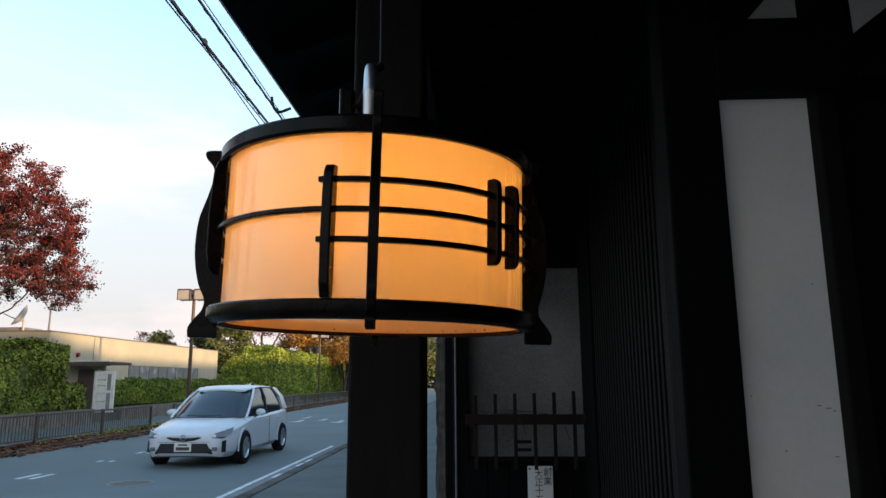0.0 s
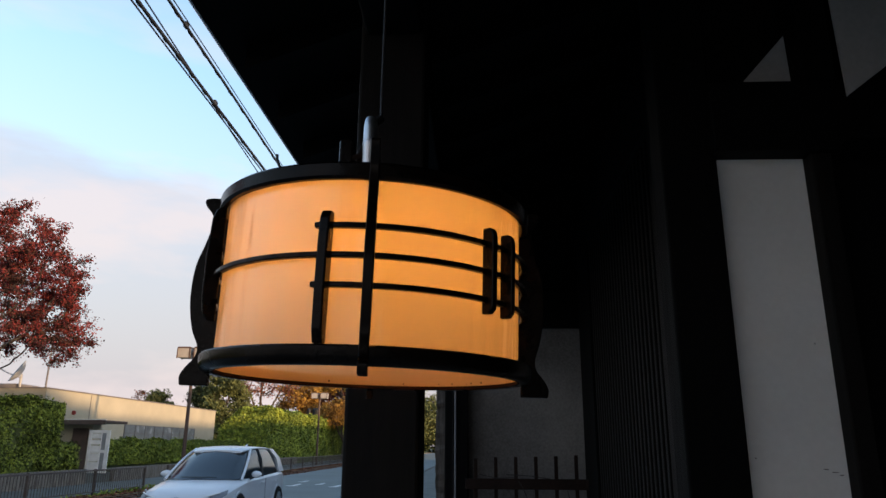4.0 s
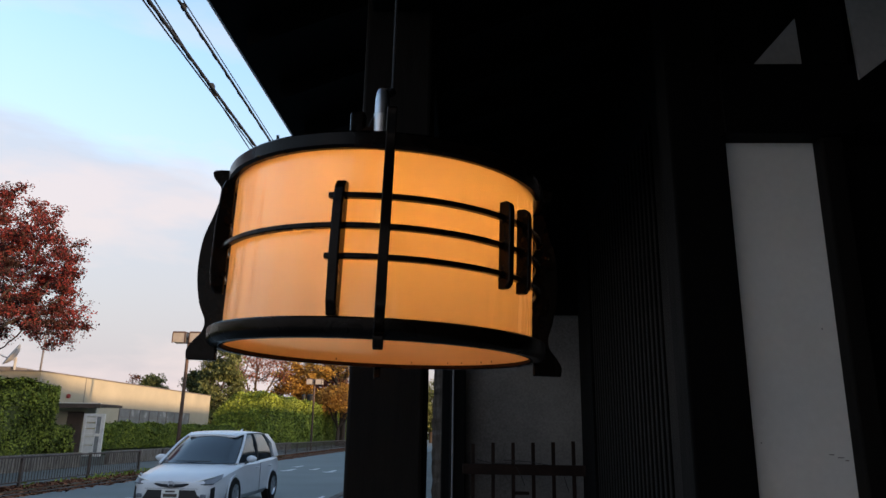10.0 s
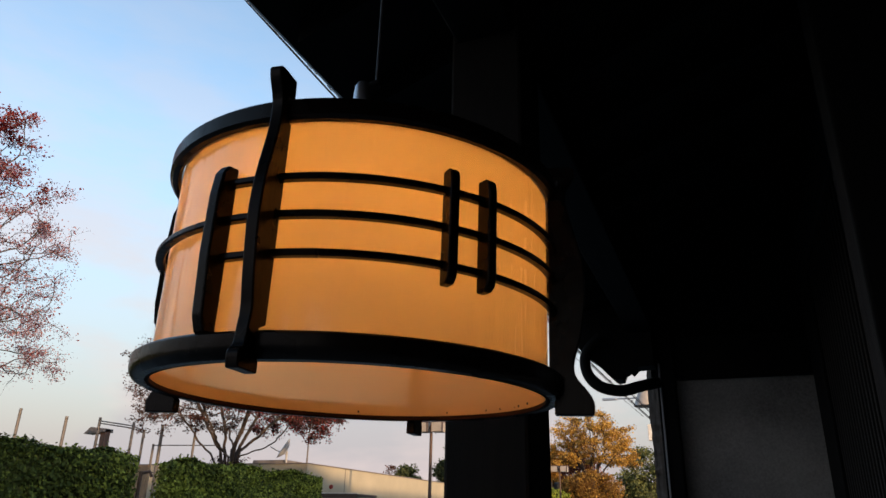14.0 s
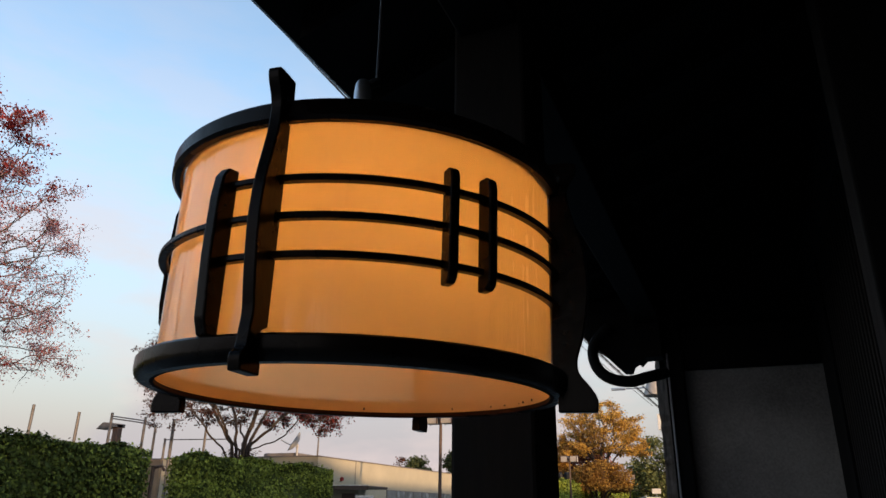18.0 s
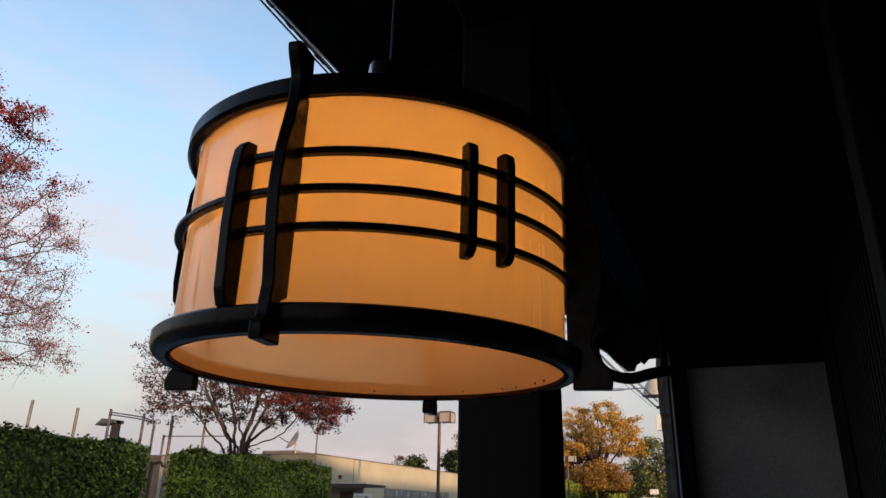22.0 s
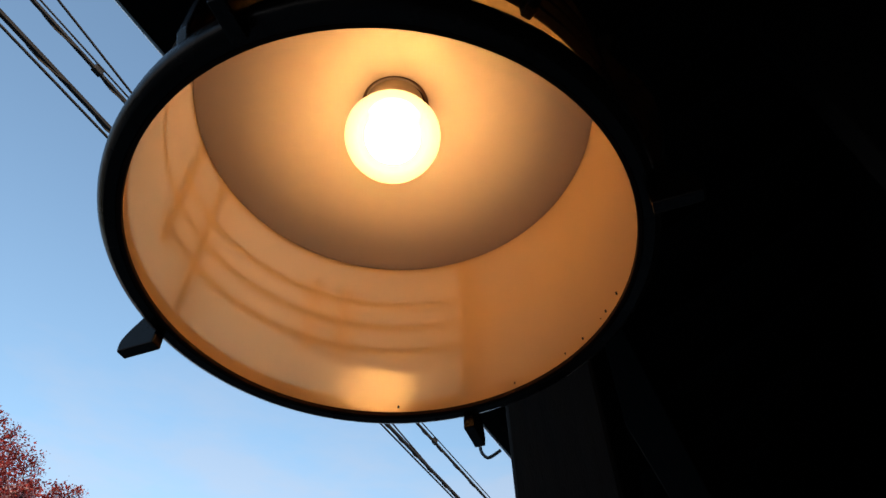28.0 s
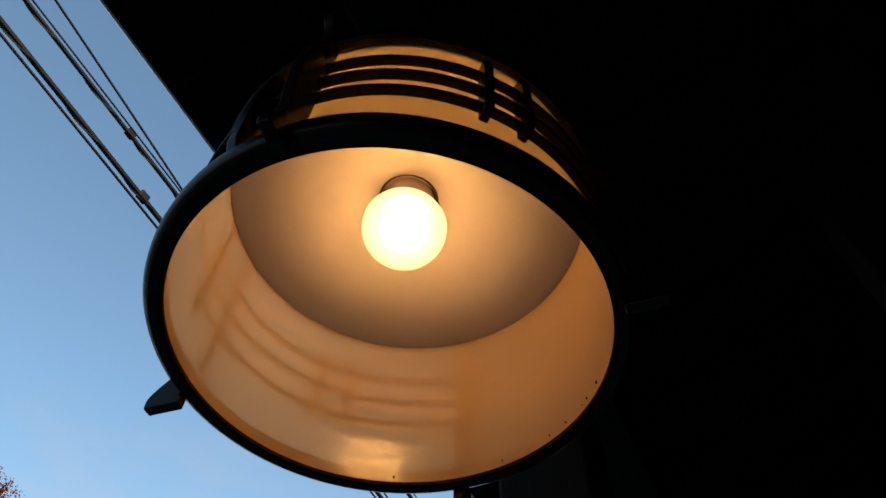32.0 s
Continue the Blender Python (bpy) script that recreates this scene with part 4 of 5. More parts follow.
M_TRIM = mat("black car trim", (0.012, 0.012, 0.013), 0.45, 0.2, 20, 0.05)
M_LENS = mat("clear headlamp lens", (0.16, 0.17, 0.19), 0.06, 0.15, 30, 0.0, spec=0.9)


def loft(rings, close_ends=True):
    """Skin over rings of points, ring after ring."""
    bm = bmesh.new()
    rows = [[bm.verts.new(p) for p in r] for r in rings]
    n = len(rows[0])
    for a, b in zip(rows, rows[1:]):
        for k in range(n):
            bm.faces.new((a[k], a[(k + 1) % n], b[(k + 1) % n], b[k]))
    if close_ends:
        bm.faces.new(rows[0])
        bm.faces.new(list(reversed(rows[-1])))
    bmesh.ops.recalc_face_normals(bm, faces=bm.faces)
    return bm


def car(place):
    c = thing("car", "white family car driving in the near lane", "car", place)
    body = []
    # distance from the nose, half width, sill, top at the side, top in the middle
    for y, hw, zb, zs, zm in ((0.0, 0.52, 0.30, 0.57, 0.625), (0.05, 0.66, 0.24, 0.61, 0.665), (0.18, 0.78, 0.20, 0.655, 0.73), (0.45, 0.85, 0.19, 0.72, 0.80), (0.85, 0.875, 0.19, 0.79, 0.87), (1.25, 0.885, 0.19, 0.85, 0.93), (1.6, 0.89, 0.19, 0.885, 0.945), (2.6, 0.89, 0.19, 0.905, 0.95), (3.6, 0.885, 0.20, 0.935, 0.96), (4.2, 0.86, 0.24, 0.96, 0.98), (4.48, 0.78, 0.30, 0.95, 0.97), (4.56, 0.66, 0.38, 0.90, 0.92)):
        half = [(0.0, zb), (hw * 0.86, zb), (hw * 0.97, zb + 0.10), (hw, zb + (zs - zb) * 0.45), (hw * 0.995, zb + (zs - zb) * 0.72), (hw * 0.965, zs - 0.035), (hw * 0.90, zs + 0.01), (hw * 0.62, zm - (zm - zs) * 0.22), (0.0, zm)]
        ring = [(x, y, z) for x, z in half] + [(-x, y, z) for x, z in reversed(half[1:-1])]
        body.append(ring)
    part("body", loft(body), M_PAINT, c, "white painted body", smooth=True)

    def cabin():
        rings = []
        n = 8
        for i in range(n + 1):
            u = i / n
            z = 0.905 + 0.595 * (1 - (1 - u) ** 1.25)
            yf = 1.02 + 1.02 * u ** 0.92
            yr = 4.40 - 0.42 * u ** 1.6
            hw = 0.80 - 0.205 * u ** 1.25
            k = []
            for px, py in ((0.0, yf), (0.45, yf + 0.035), (0.80, yf + 0.14), (0.96, yf + 0.34), (1.0, yf + 0.8), (1.0, yr - 0.75), (0.95, yr - 0.22), (0.75, yr - 0.05), (0.4, yr), (0.0, yr)):
                k.append((px * hw, py, z + (0.012 if u > 0.99 and px < 0.5 else 0)))
            rings.append(k + [(-x, y, q) for x, y, q in reversed(k[1:-1])])
        return loft(rings)

    part("glasshouse", cabin(), M_CARGLASS, c, "dark tinted windows", smooth=True)
    roof = []
    for y, hw, z in ((1.90, 0.50, 1.455), (2.02, 0.575, 1.492), (2.4, 0.605, 1.530), (2.9, 0.612, 1.542), (3.5, 0.60, 1.528), (4.0, 0.57, 1.492), (4.25, 0.50, 1.455)):
        half = [(0.0, z - 0.035), (hw, z - 0.045), (hw + 0.012, z - 0.022), (hw - 0.03, z - 0.004), (hw * 0.5, z + 0.012), (0.0, z + 0.018)]
        roof.append([(x, y, q) for x, q in half] + [(-x, y, q) for x, q in reversed(half[1:-1])])
    part("roof", loft(roof), M_PAINT, c, smooth=True)
    part("roof_aerial", tube(bmesh.new(), [(0, 3.75, 1.53), (0, 3.85, 1.57), (0, 3.92, 1.60)], [0.03, 0.018, 0.006], 8), M_PAINT, c)
    for s in (-1, 1):
        part("front_pillar", tube(bmesh.new(), smooth_line([(s * 0.80, 1.22, 0.895), (s * 0.755, 1.56, 1.11), (s * 0.69, 1.90, 1.32), (s * 0.60, 2.25, 1.49)], 4), 0.028, 8), M_PAINT, c, smooth=True)
        part("side_pillar", tube(bmesh.new(), [(s * 0.805, 2.62, 0.91), (s * 0.73, 2.66, 1.28), (s * 0.615, 2.72, 1.49)], 0.028, 8), M_TRIM, c)
        part("rear_pillar", loft([[(s * 0.80, 4.00, 0.97), (s * 0.80, 4.40, 0.97), (s * 0.62, 4.42, 0.97), (s * 0.70, 4.0, 0.97)], [(s * 0.745, 3.88, 1.28), (s * 0.72, 4.25, 1.28), (s * 0.56, 4.28, 1.28), (s * 0.60, 3.9, 1.28)], [(s * 0.625, 3.60, 1.50), (s * 0.60, 4.02, 1.49), (s * 0.48, 4.03, 1.49), (s * 0.50, 3.6, 1.49)]]), M_PAINT, c, smooth=True)
        mb = bmesh.new()
        bmesh.ops.create_icosphere(mb, subdivisions=2, radius=1.0)
        for v in mb.verts:
            v.co = Vector((s * (0.955 + 0.12 * v.co.x * (1.1 if v.co.x > 0 else 0.9)), 1.66 + 0.075 * v.co.y - 0.03 * v.co.x, 0.985 + 0.075 * v.co.z))
        mr = part("wing_mirror", mb, M_PAINT, c, smooth=True)
        part("mirror_arm", tube(bmesh.new(), [(s * 0.83, 1.66, 0.90), (s * 0.92, 1.66, 0.935)], [0.028, 0.022], 8), M_TRIM, mr)
        part("door_seam", boxed(s * 0.889 - 0.003, s * 0.889 + 0.003, 2.615, 2.625, 0.28, 0.88), M_TRIM, c)
        for y in (2.30, 3.30):
            part("door_handle", tube(bmesh.new(), smooth_line([(s * 0.875, y, 0.79), (s * 0.915, y + 0.03, 0.792), (s * 0.915, y + 0.16, 0.796), (s * 0.875, y + 0.19, 0.798)], 3), 0.013, 6), M_PAINT, c, smooth=True)
        # swept headlamp wrapped over the corner of the nose
        hl = part("headlamp", loft([[(s * 0.42, 0.050, 0.618), (s * 0.42, 0.026, 0.588), (s * 0.45, 0.16, 0.60)], [(s * 0.60, 0.085, 0.668), (s * 0.62, 0.035, 0.572), (s * 0.58, 0.22, 0.60)], [(s * 0.735, 0.20, 0.708), (s * 0.755, 0.115, 0.585), (s * 0.66, 0.34, 0.62)], [(s * 0.815, 0.44, 0.748), (s * 0.828, 0.32, 0.66), (s * 0.74, 0.5, 0.67)]]), M_LENS, c, "clear swept headlamp", smooth=True)
        part("lamp_strip", tube(bmesh.new(), [(s * 0.42, 0.030, 0.612), (s * 0.61, 0.070, 0.664), (s * 0.74, 0.185, 0.704)], 0.011, 6), M_WHITE, hl, "pale light strip")
        part("lamp_bezel", tube(bmesh.new(), [(s * 0.42, 0.024, 0.586), (s * 0.62, 0.032, 0.570), (s * 0.755, 0.112, 0.583)], 0.008, 6), M_TRIM, hl)
        part("fog_lamp", boxed(s * 0.60 - 0.05, s * 0.60 + 0.05, -0.005, 0.06, 0.33, 0.40, bevel=0.015), M_LENS, c)
        part("side_vent", loft([[(s * 0.715, 0.085, 0.30), (s * 0.775, 0.16, 0.30), (s * 0.70, 0.2, 0.30)], [(s * 0.71, 0.095, 0.50), (s * 0.77, 0.17, 0.53), (s * 0.70, 0.2, 0.5)]]), M_TRIM, c)
        for y in (0.92, 3.66):
            w = new("wheel")
            w.parent = c
            w.location = (s * 0.80, y, 0.325)
            turn = Matrix.Rotation(radians(90), 3, "Y")
            tb_ = lathe([(0.21, -0.10), (0.30, -0.105), (0.322, -0.085), (0.325, 0.0), (0.322, 0.085), (0.30, 0.105), (0.21, 0.10)], seg=40)
            bmesh.ops.rotate(tb_, verts=tb_.verts, cent=(0, 0, 0), matrix=turn)
            part("tyre", tb_, M_TYRE, w, smooth=True)
            rb_ = lathe([(0.0005, 0.085 * s), (0.05, 0.088 * s), (0.19, 0.070 * s), (0.208, 0.098 * s), (0.208, -0.05 * s), (0.0005, -0.05 * s)], seg=40)
            bmesh.ops.rotate(rb_, verts=rb_.verts, cent=(0, 0, 0), matrix=turn)
            part("rim", rb_, M_STEEL, w, smooth=True)
            ar = lathe(rrect(0.335, 0.385, -0.012, 0.012, 0.004), -8, 188, seg=48)
            bmesh.ops.rotate(ar, verts=ar.verts, cent=(0, 0, 0), matrix=Matrix.Rotation(radians(90), 3, "X"))
            bmesh.ops.rotate(ar, verts=ar.verts, cent=(0, 0, 0), matrix=Matrix.Rotation(radians(90), 3, "Z"))
            bmesh.ops.translate(ar, verts=ar.verts, vec=(s * 0.884, y, 0.325))
            part("wheel_arch", ar, M_PAINT, c, smooth=True)
            wl = lathe([(0.0005, -0.01), (0.336, -0.01), (0.336, 0.004), (0.0005, 0.004)], seg=40)
            bmesh.ops.rotate(wl, verts=wl.verts, cent=(0, 0, 0), matrix=turn)
            bmesh.ops.translate(wl, verts=wl.verts, vec=(s * 0.888, y, 0.325))
            part("wheel_well", wl, M_TRIM, c)
            w.location.x = s * 0.825
    part("lower_grille", loft([[(-0.56, 0.03, 0.27), (0.56, 0.03, 0.27), (0.62, 0.12, 0.27), (-0.62, 0.12, 0.27)], [(-0.52, -0.014, 0.31), (0.52, -0.014, 0.31), (0.6, 0.1, 0.31), (-0.6, 0.1, 0.31)], [(-0.44, -0.012, 0.47), (0.44, -0.012, 0.47), (0.6, 0.1, 0.47), (-0.6, 0.1, 0.47)]]), M_TRIM, c, "black lower grille")
    part("upper_grille", tube(bmesh.new(), [(-0.44, 0.035, 0.600), (-0.2, 0.002, 0.552), (0, -0.004, 0.535), (0.2, 0.002, 0.552), (0.44, 0.035, 0.600)], [0.014, 0.030, 0.035, 0.030, 0.014], 8), M_TRIM, c, smooth=True)
    bdg = lathe(rrect(0.045, 0.062, -0.008, 0.008, 0.003), seg=24)
    bmesh.ops.rotate(bdg, verts=bdg.verts, cent=(0, 0, 0), matrix=Matrix.Rotation(radians(90), 3, "X"))
    bmesh.ops.translate(bdg, verts=bdg.verts, vec=(0, -0.026, 0.575))
    part("badge", bdg, M_STEEL, c, "plain chrome ring")
    np_ = part("number_plate", boxed(-0.165, 0.165, -0.032, -0.018, 0.32, 0.485, bevel=0.004), M_WHITE, c)
    part("plate_bar", boxed(-0.13, 0.13, -0.0345, -0.0325, 0.345, 0.405), M_FENCE, np_)
    part("plate_bar", boxed(-0.09, 0.09, -0.0345, -0.0325, 0.43, 0.46), M_FENCE, np_)
    for s in (-1, 1):
        part("wiper", tube(bmesh.new(), [(s * 0.1 - 0.3, 1.06, 0.945), (s * 0.1 + 0.25, 1.03, 0.948)], 0.009, 6), M_TRIM, c)
    part("front_seam", boxed(-0.50, 0.50, -0.003, 0.03, 0.490, 0.496), M_TRIM, c)
    return c


car(pose(-5.20, 12.55, 0.0) @ Matrix.Scale(0.935, 4))

# ---- guard fence across the road ----
FX = -10.50
def guard_fence(y_posts, label):
    f = thing("guard_fence", label, "fence", group="guard fences")
    pb = boxed(-0.03, 0.03, -0.03, 0.03, 0.05, 0.80, bevel=0.006)
    p0 = part("fence_post", pb, M_FENCE, f)
    p0.location = (FX, y_posts[0], 0)
    for y in y_posts[1:]:
        o = new("fence_post", p0.data)
        o.parent = f
        o.location = (FX, y, 0)
    y0, y1 = y_posts[0], y_posts[-1]
    part("top_rail", boxed(FX - 0.025, FX + 0.025, y0, y1, 0.74, 0.785, bevel=0.006), M_FENCE, f)
    part("bottom_rail", boxed(FX - 0.018, FX + 0.018, y0, y1, 0.19, 0.22, bevel=0.004), M_FENCE, f)
    sb = boxed(-0.006, 0.006, -0.007, 0.007, 0.22, 0.74)
    s0 = part("baluster", sb, M_FENCE, f)
    s0.location = (FX, y0 + 0.1, 0)
    y = y0 + 0.22
    k = 1
    while y < y1 - 0.05 and k < 280:
        o = new("baluster", s0.data)
        o.parent = f
        o.location = (FX, y, 0)
        y += 0.12
        k += 1
    if y < y1:
        rest = bmesh.new()
        while y < y1:
            box(rest, FX - 0.008, FX + 0.008, y - 0.01, y + 0.01, 0.22, 0.74)
            y += 0.12
        part("far_balusters", rest, M_FENCE, f)["kind"] = "stuff"
    return f


guard_fence([-1.4 + 3.0 * i for i in range(9)], "dark brown metal guard fence with close upright bars")
guard_fence([24.3 + 2.75 * i for i in range(22)], "long dark brown metal guard fence along the pavement")

# ---- planting and walls across the road ----
def hedge_leaves(name, x0, x1, y0, y1, z0, z1, n, material, parent, size=0.06, seed=1, rnd=0.0, deep=0.13):
    """Leaves over the skin of a clipped hedge, thickest on the seen sides."""
    rng = np.random.default_rng(seed)
    areas = [("x", (y1 - y0) * (z1 - z0)), ("z", (x1 - x0) * (y1 - y0)), ("y", (x1 - x0) * (z1 - z0)), ("Y", (x1 - x0) * (z1 - z0))]
    tot = sum(a for _, a in areas)
    C, N = [], []
    for side, a in areas:
        k = int(n * a / tot)
        u, v = rng.random(k), rng.random(k)
        depth = 0.06 - np.abs(rng.normal(0.0, deep, k)) + (rng.random(k) < 0.04) * rng.uniform(0.0, 0.14, k)
        X, Y, Z = x0 + u * (x1 - x0), y0 + u * (y1 - y0), z0 + v * (z1 - z0)
        if side == "x":
            lump = (0.55 if deep > 0.1 else 0.3) * deep * (np.sin(Y * 1.3 + Z * 1.1) + np.sin(Y * 0.47 + 1.3) + 0.5 * np.sin(Y * 3.7 - Z * 2.9))
            C.append(np.stack([x1 + depth + lump, Y, Z], 1))
            N.append(np.tile([1.0, 0, 0.35], (k, 1)))
        elif side == "z":
            Y2 = y0 + v * (y1 - y0)
            lump = 0.06 * np.sin(X * 3 + Y2 * 2.3) + 0.05 * np.sin(Y2 * 6.1)
            C.append(np.stack([X, Y2, z1 + depth + lump], 1))
            N.append(np.tile([0, 0, 1.0], (k, 1)))
        else:
            yy = y0 if side == "y" else y1
            lump = 0.07 * np.sin(X * 3 + Z * 2.2)
            C.append(np.stack([X, yy + depth + lump, Z], 1))
            N.append(np.tile([0, -1.0 if side == "y" else 1.0, 0.3], (k, 1)))
    C, N = np.concatenate(C), np.concatenate(N)
    if rnd:                                  # near end rounded in plan and on top
        q = np.clip((y0 + rnd - C[:, 1]) / rnd, 0, 1)
        side = np.clip((x0 + 1.7 - C[:, 0]) / 1.7, 0, 1)
        C[:, 2] = z0 + (C[:, 2] - z0) * (1 - 0.10 * q * q) * (1 - 0.34 * side * side)
        C[:, 2] += 0.12 * np.sin(C[:, 1] * 0.9) * (C[:, 2] > z0 + 2)
    N = N + rng.normal(0, 0.55, N.shape)
    return quads(name, C, N, rng.uniform(0.6, 1.3, len(C)) * size, material, parent, seed=seed)


def hedge(x0, x1, y0, y1, z0, z1, n, label, seed, size=0.06, material=None, rnd=0.0):
    h = thing("hedge", label, "hedge", group="hedges across the road")
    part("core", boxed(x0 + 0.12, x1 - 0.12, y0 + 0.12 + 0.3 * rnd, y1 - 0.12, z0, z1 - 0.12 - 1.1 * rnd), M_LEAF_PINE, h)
    hedge_leaves("foliage", x0, x1, y0, y1, z0, z1, n, material or M_LEAF_GREEN, h, size, seed, rnd, 0.06 if material is M_LEAF_LIME else 0.13)
    return h


hedge(-14.9, -14.0, -2.0, 14.45, 0.5, 2.80, 60000, "tall clipped green hedge", 11, size=0.050)
hedge(-14.9, -14.0, 16.35, 23.5, 0.5, 2.79, 46000, "tall clipped green hedge with an open end", 12, size=0.052)
hedge(-15.2, -14.1, 23.5, 24.8, 0.4, 1.42, 5000, "low rounded dark green shrub", 13)
hedge(-16.6, -15.5, 28.6, 46.5, 0.6, 1.58, 34000, "low clipped yellow-green hedge above the wall", 14, material=M_LEAF_LIME)
hedge(-17.7, -14.4, 48.5, 110.0, 0.4, 3.9, 90000, "long tall clipped hedge beside the road", 15, size=0.11, material=M_LEAF_LIME, rnd=1.0)
retain = thing("retaining_wall", "low stained concrete retaining wall with pale streaks", "wall", kind="structure")
wb = boxed(-0.10, 0.10, 0.0, 1.985, -0.1, 0.0, bevel=0.012)
for v in wb.verts:
    v.co.z = 0.60 if v.co.z > -0.05 else -0.1
w0 = part("panel", wb, M_WALL, retain)
w0.location = (-13.85, -4.9, 0)
for y in [-2.9 + 2 * i for i in range(14)] + [27.1 + 2 * i for i in range(14)]:
    o = new("panel", w0.data)
    o.parent = retain
    o.location = (-13.85, y, 0.0)
part("raised_lawn", boxed(-60, -13.95, -60, 25.1, -0.3, 0.52), M_GRASS, label="raised lawn behind the hedges")["kind"] = "structure"
part("raised_lawn", boxed(-60, -13.95, 27.1, 140, -0.3, 0.52), M_GRASS, label="raised lawn round the low building")["kind"] = "structure"
part("gate_path", boxed(-60, -13.95, 25.1, 27.1, -0.3, 0.45), M_PAVE, label="short paved path to the gate")["kind"] = "structure"

# ---- low cream building ----
hall = thing("low_building", "long low cream rendered building with a flat roof", "building")
BX, BY0, BY1, BZ = -17.4, 27.8, 46.8, 3.62
part("wall", boxed(-34, BX, BY0, BY1, 0.4, BZ), M_BUILD, hall)
part("roof", boxed(-34.2, BX + 0.03, BY0 - 0.03, BY1 + 0.03, BZ, BZ + 0.05), M_ROOFSLAB, hall, "grey flat roof edge")
part("skylight", boxed(-21.5, -19.6, BY0 + 1.5, BY0 + 3.0, BZ + 0.1, BZ + 0.32, bevel=0.05), M_ROOFSLAB, hall)
win = part("window_band", boxed(BX - 0.02, BX + 0.035, 34.6, 43.4, 1.55, 2.40), M_GLASSBAND, hall, "long grey glazed band")
for i in range(9):
    y = 34.6 + i * 1.1
    part("mullion", boxed(BX + 0.036, BX + 0.06, y - 0.03, y + 0.03, 1.55, 2.40), M_ROOFSLAB, win)
for z in (1.55, 1.97, 2.37):
    part("transom", boxed(BX + 0.036, BX + 0.055, 34.6, 43.4, z, z + 0.03), M_ROOFSLAB, win)
part("joint", boxed(BX + 0.001, BX + 0.006, 31.2, 31.25, 0.5, BZ), M_ROOFSLAB, hall)
part("alarm_lamp", lathe([(0.0002, -0.1), (0.09, -0.06), (0.09, 0.06), (0.0002, 0.1)], seg=12), M_LEAF_RED, hall).location = (BX + 0.05, 29.9, 2.75)
porch = thing("entrance_canopy", "small entrance with a thin flat canopy and dark door", "entrance")
part("slab", boxed(-17.4, -13.95, 26.3, 28.0, 2.23, 2.33, bevel=0.02), M_DARKDOOR, porch)
part("flashing", boxed(-17.4, -13.93, 26.22, 26.32, 2.335, 2.365), M_WHITE, porch, "thin white metal edge")
part("fascia", boxed(-17.4, -13.94, 26.24, 26.3, 2.17, 2.33), M_FENCE, porch)
part("wall", boxed(-17.3, -14.9, 27.2, 27.79, 0.4, 2.25), M_BUILD, porch)
part("door", boxed(-15.66, -15.05, 27.13, 27.19, 0.5, 2.05), M_DARKDOOR, porch)
gate = thing("white_gate", "white framed glazed gate leaf standing open", "gate")
part("gate_frame", boxed(-14.15, -14.05, 25.6, 25.66, 0.45, 1.95, bevel=0.01), M_WHITE, gate)
part("gate_frame", boxed(-13.50, -13.36, 25.6, 25.66, 0.45, 1.95, bevel=0.01), M_WHITE, gate)
for z in (0.45, 1.15, 1.85):
    part("gate_rail", boxed(-14.05, -13.5, 25.605, 25.655, z, z + 0.10, bevel=0.01), M_WHITE, gate)
for z0, z1 in ((0.55, 0.82), (0.86, 1.13), (1.25, 1.40), (1.45, 1.60), (1.66, 1.83)):
    part("gate_panel", boxed(-14.05, -13.68, 25.62, 25.64, z0, z1, bevel=0.005), M_WHITE, gate)
part("gate_stile", boxed(-13.70, -13.66, 25.60, 25.66, 0.55, 1.85, bevel=0.008), M_WHITE, gate)
part("glass_strip", boxed(-13.66, -13.50, 25.625, 25.635, 0.55, 1.85), M_GLASSBAND, gate, "narrow grey glass strip")
dish = thing("satellite_dish", "pale grey satellite dish on the flat roof", "satellite dish", pose(-19.5, 29.2, BZ + 0.1))
db = lathe([(0.0002, 0.0), (0.25, 0.04), (0.42, 0.13), (0.52, 0.22), (0.52, 0.235), (0.42, 0.145), (0.25, 0.055), (0.0002, 0.015)], seg=32)
bmesh.ops.rotate(db, verts=db.verts, cent=(0, 0, 0), matrix=Matrix.Rotation(radians(60), 3, "X") @ Matrix.Rotation(radians(0), 3, "Z"))
bmesh.ops.rotate(db, verts=db.verts, cent=(0, 0, 0), matrix=Matrix.Rotation(radians(-50), 3, "Z"))
bmesh.ops.translate(db, verts=db.verts, vec=(0, 0, 0.62))
part("reflector", db, M_DISH, dish, smooth=True)
part("mast", tube(bmesh.new(), [(0, 0, 0), (0, 0, 0.6)], 0.05, 10), M_DISH, dish)
part("arm", tube(bmesh.new(), [(0, 0, 0.45), (-0.45, -0.2, 0.62), (-0.75, -0.35, 0.8)], 0.025, 6), M_DISH, dish)
mast = thing("roof_mast", "thin grey aerial mast on the roof", "mast", pose(-18.6, 29.6, BZ + 0.1))
part("pole", tube(bmesh.new(), [(0, 0, 0), (0, 0, 2.0)], [0.04, 0.03], 8), M_POLE, mast)

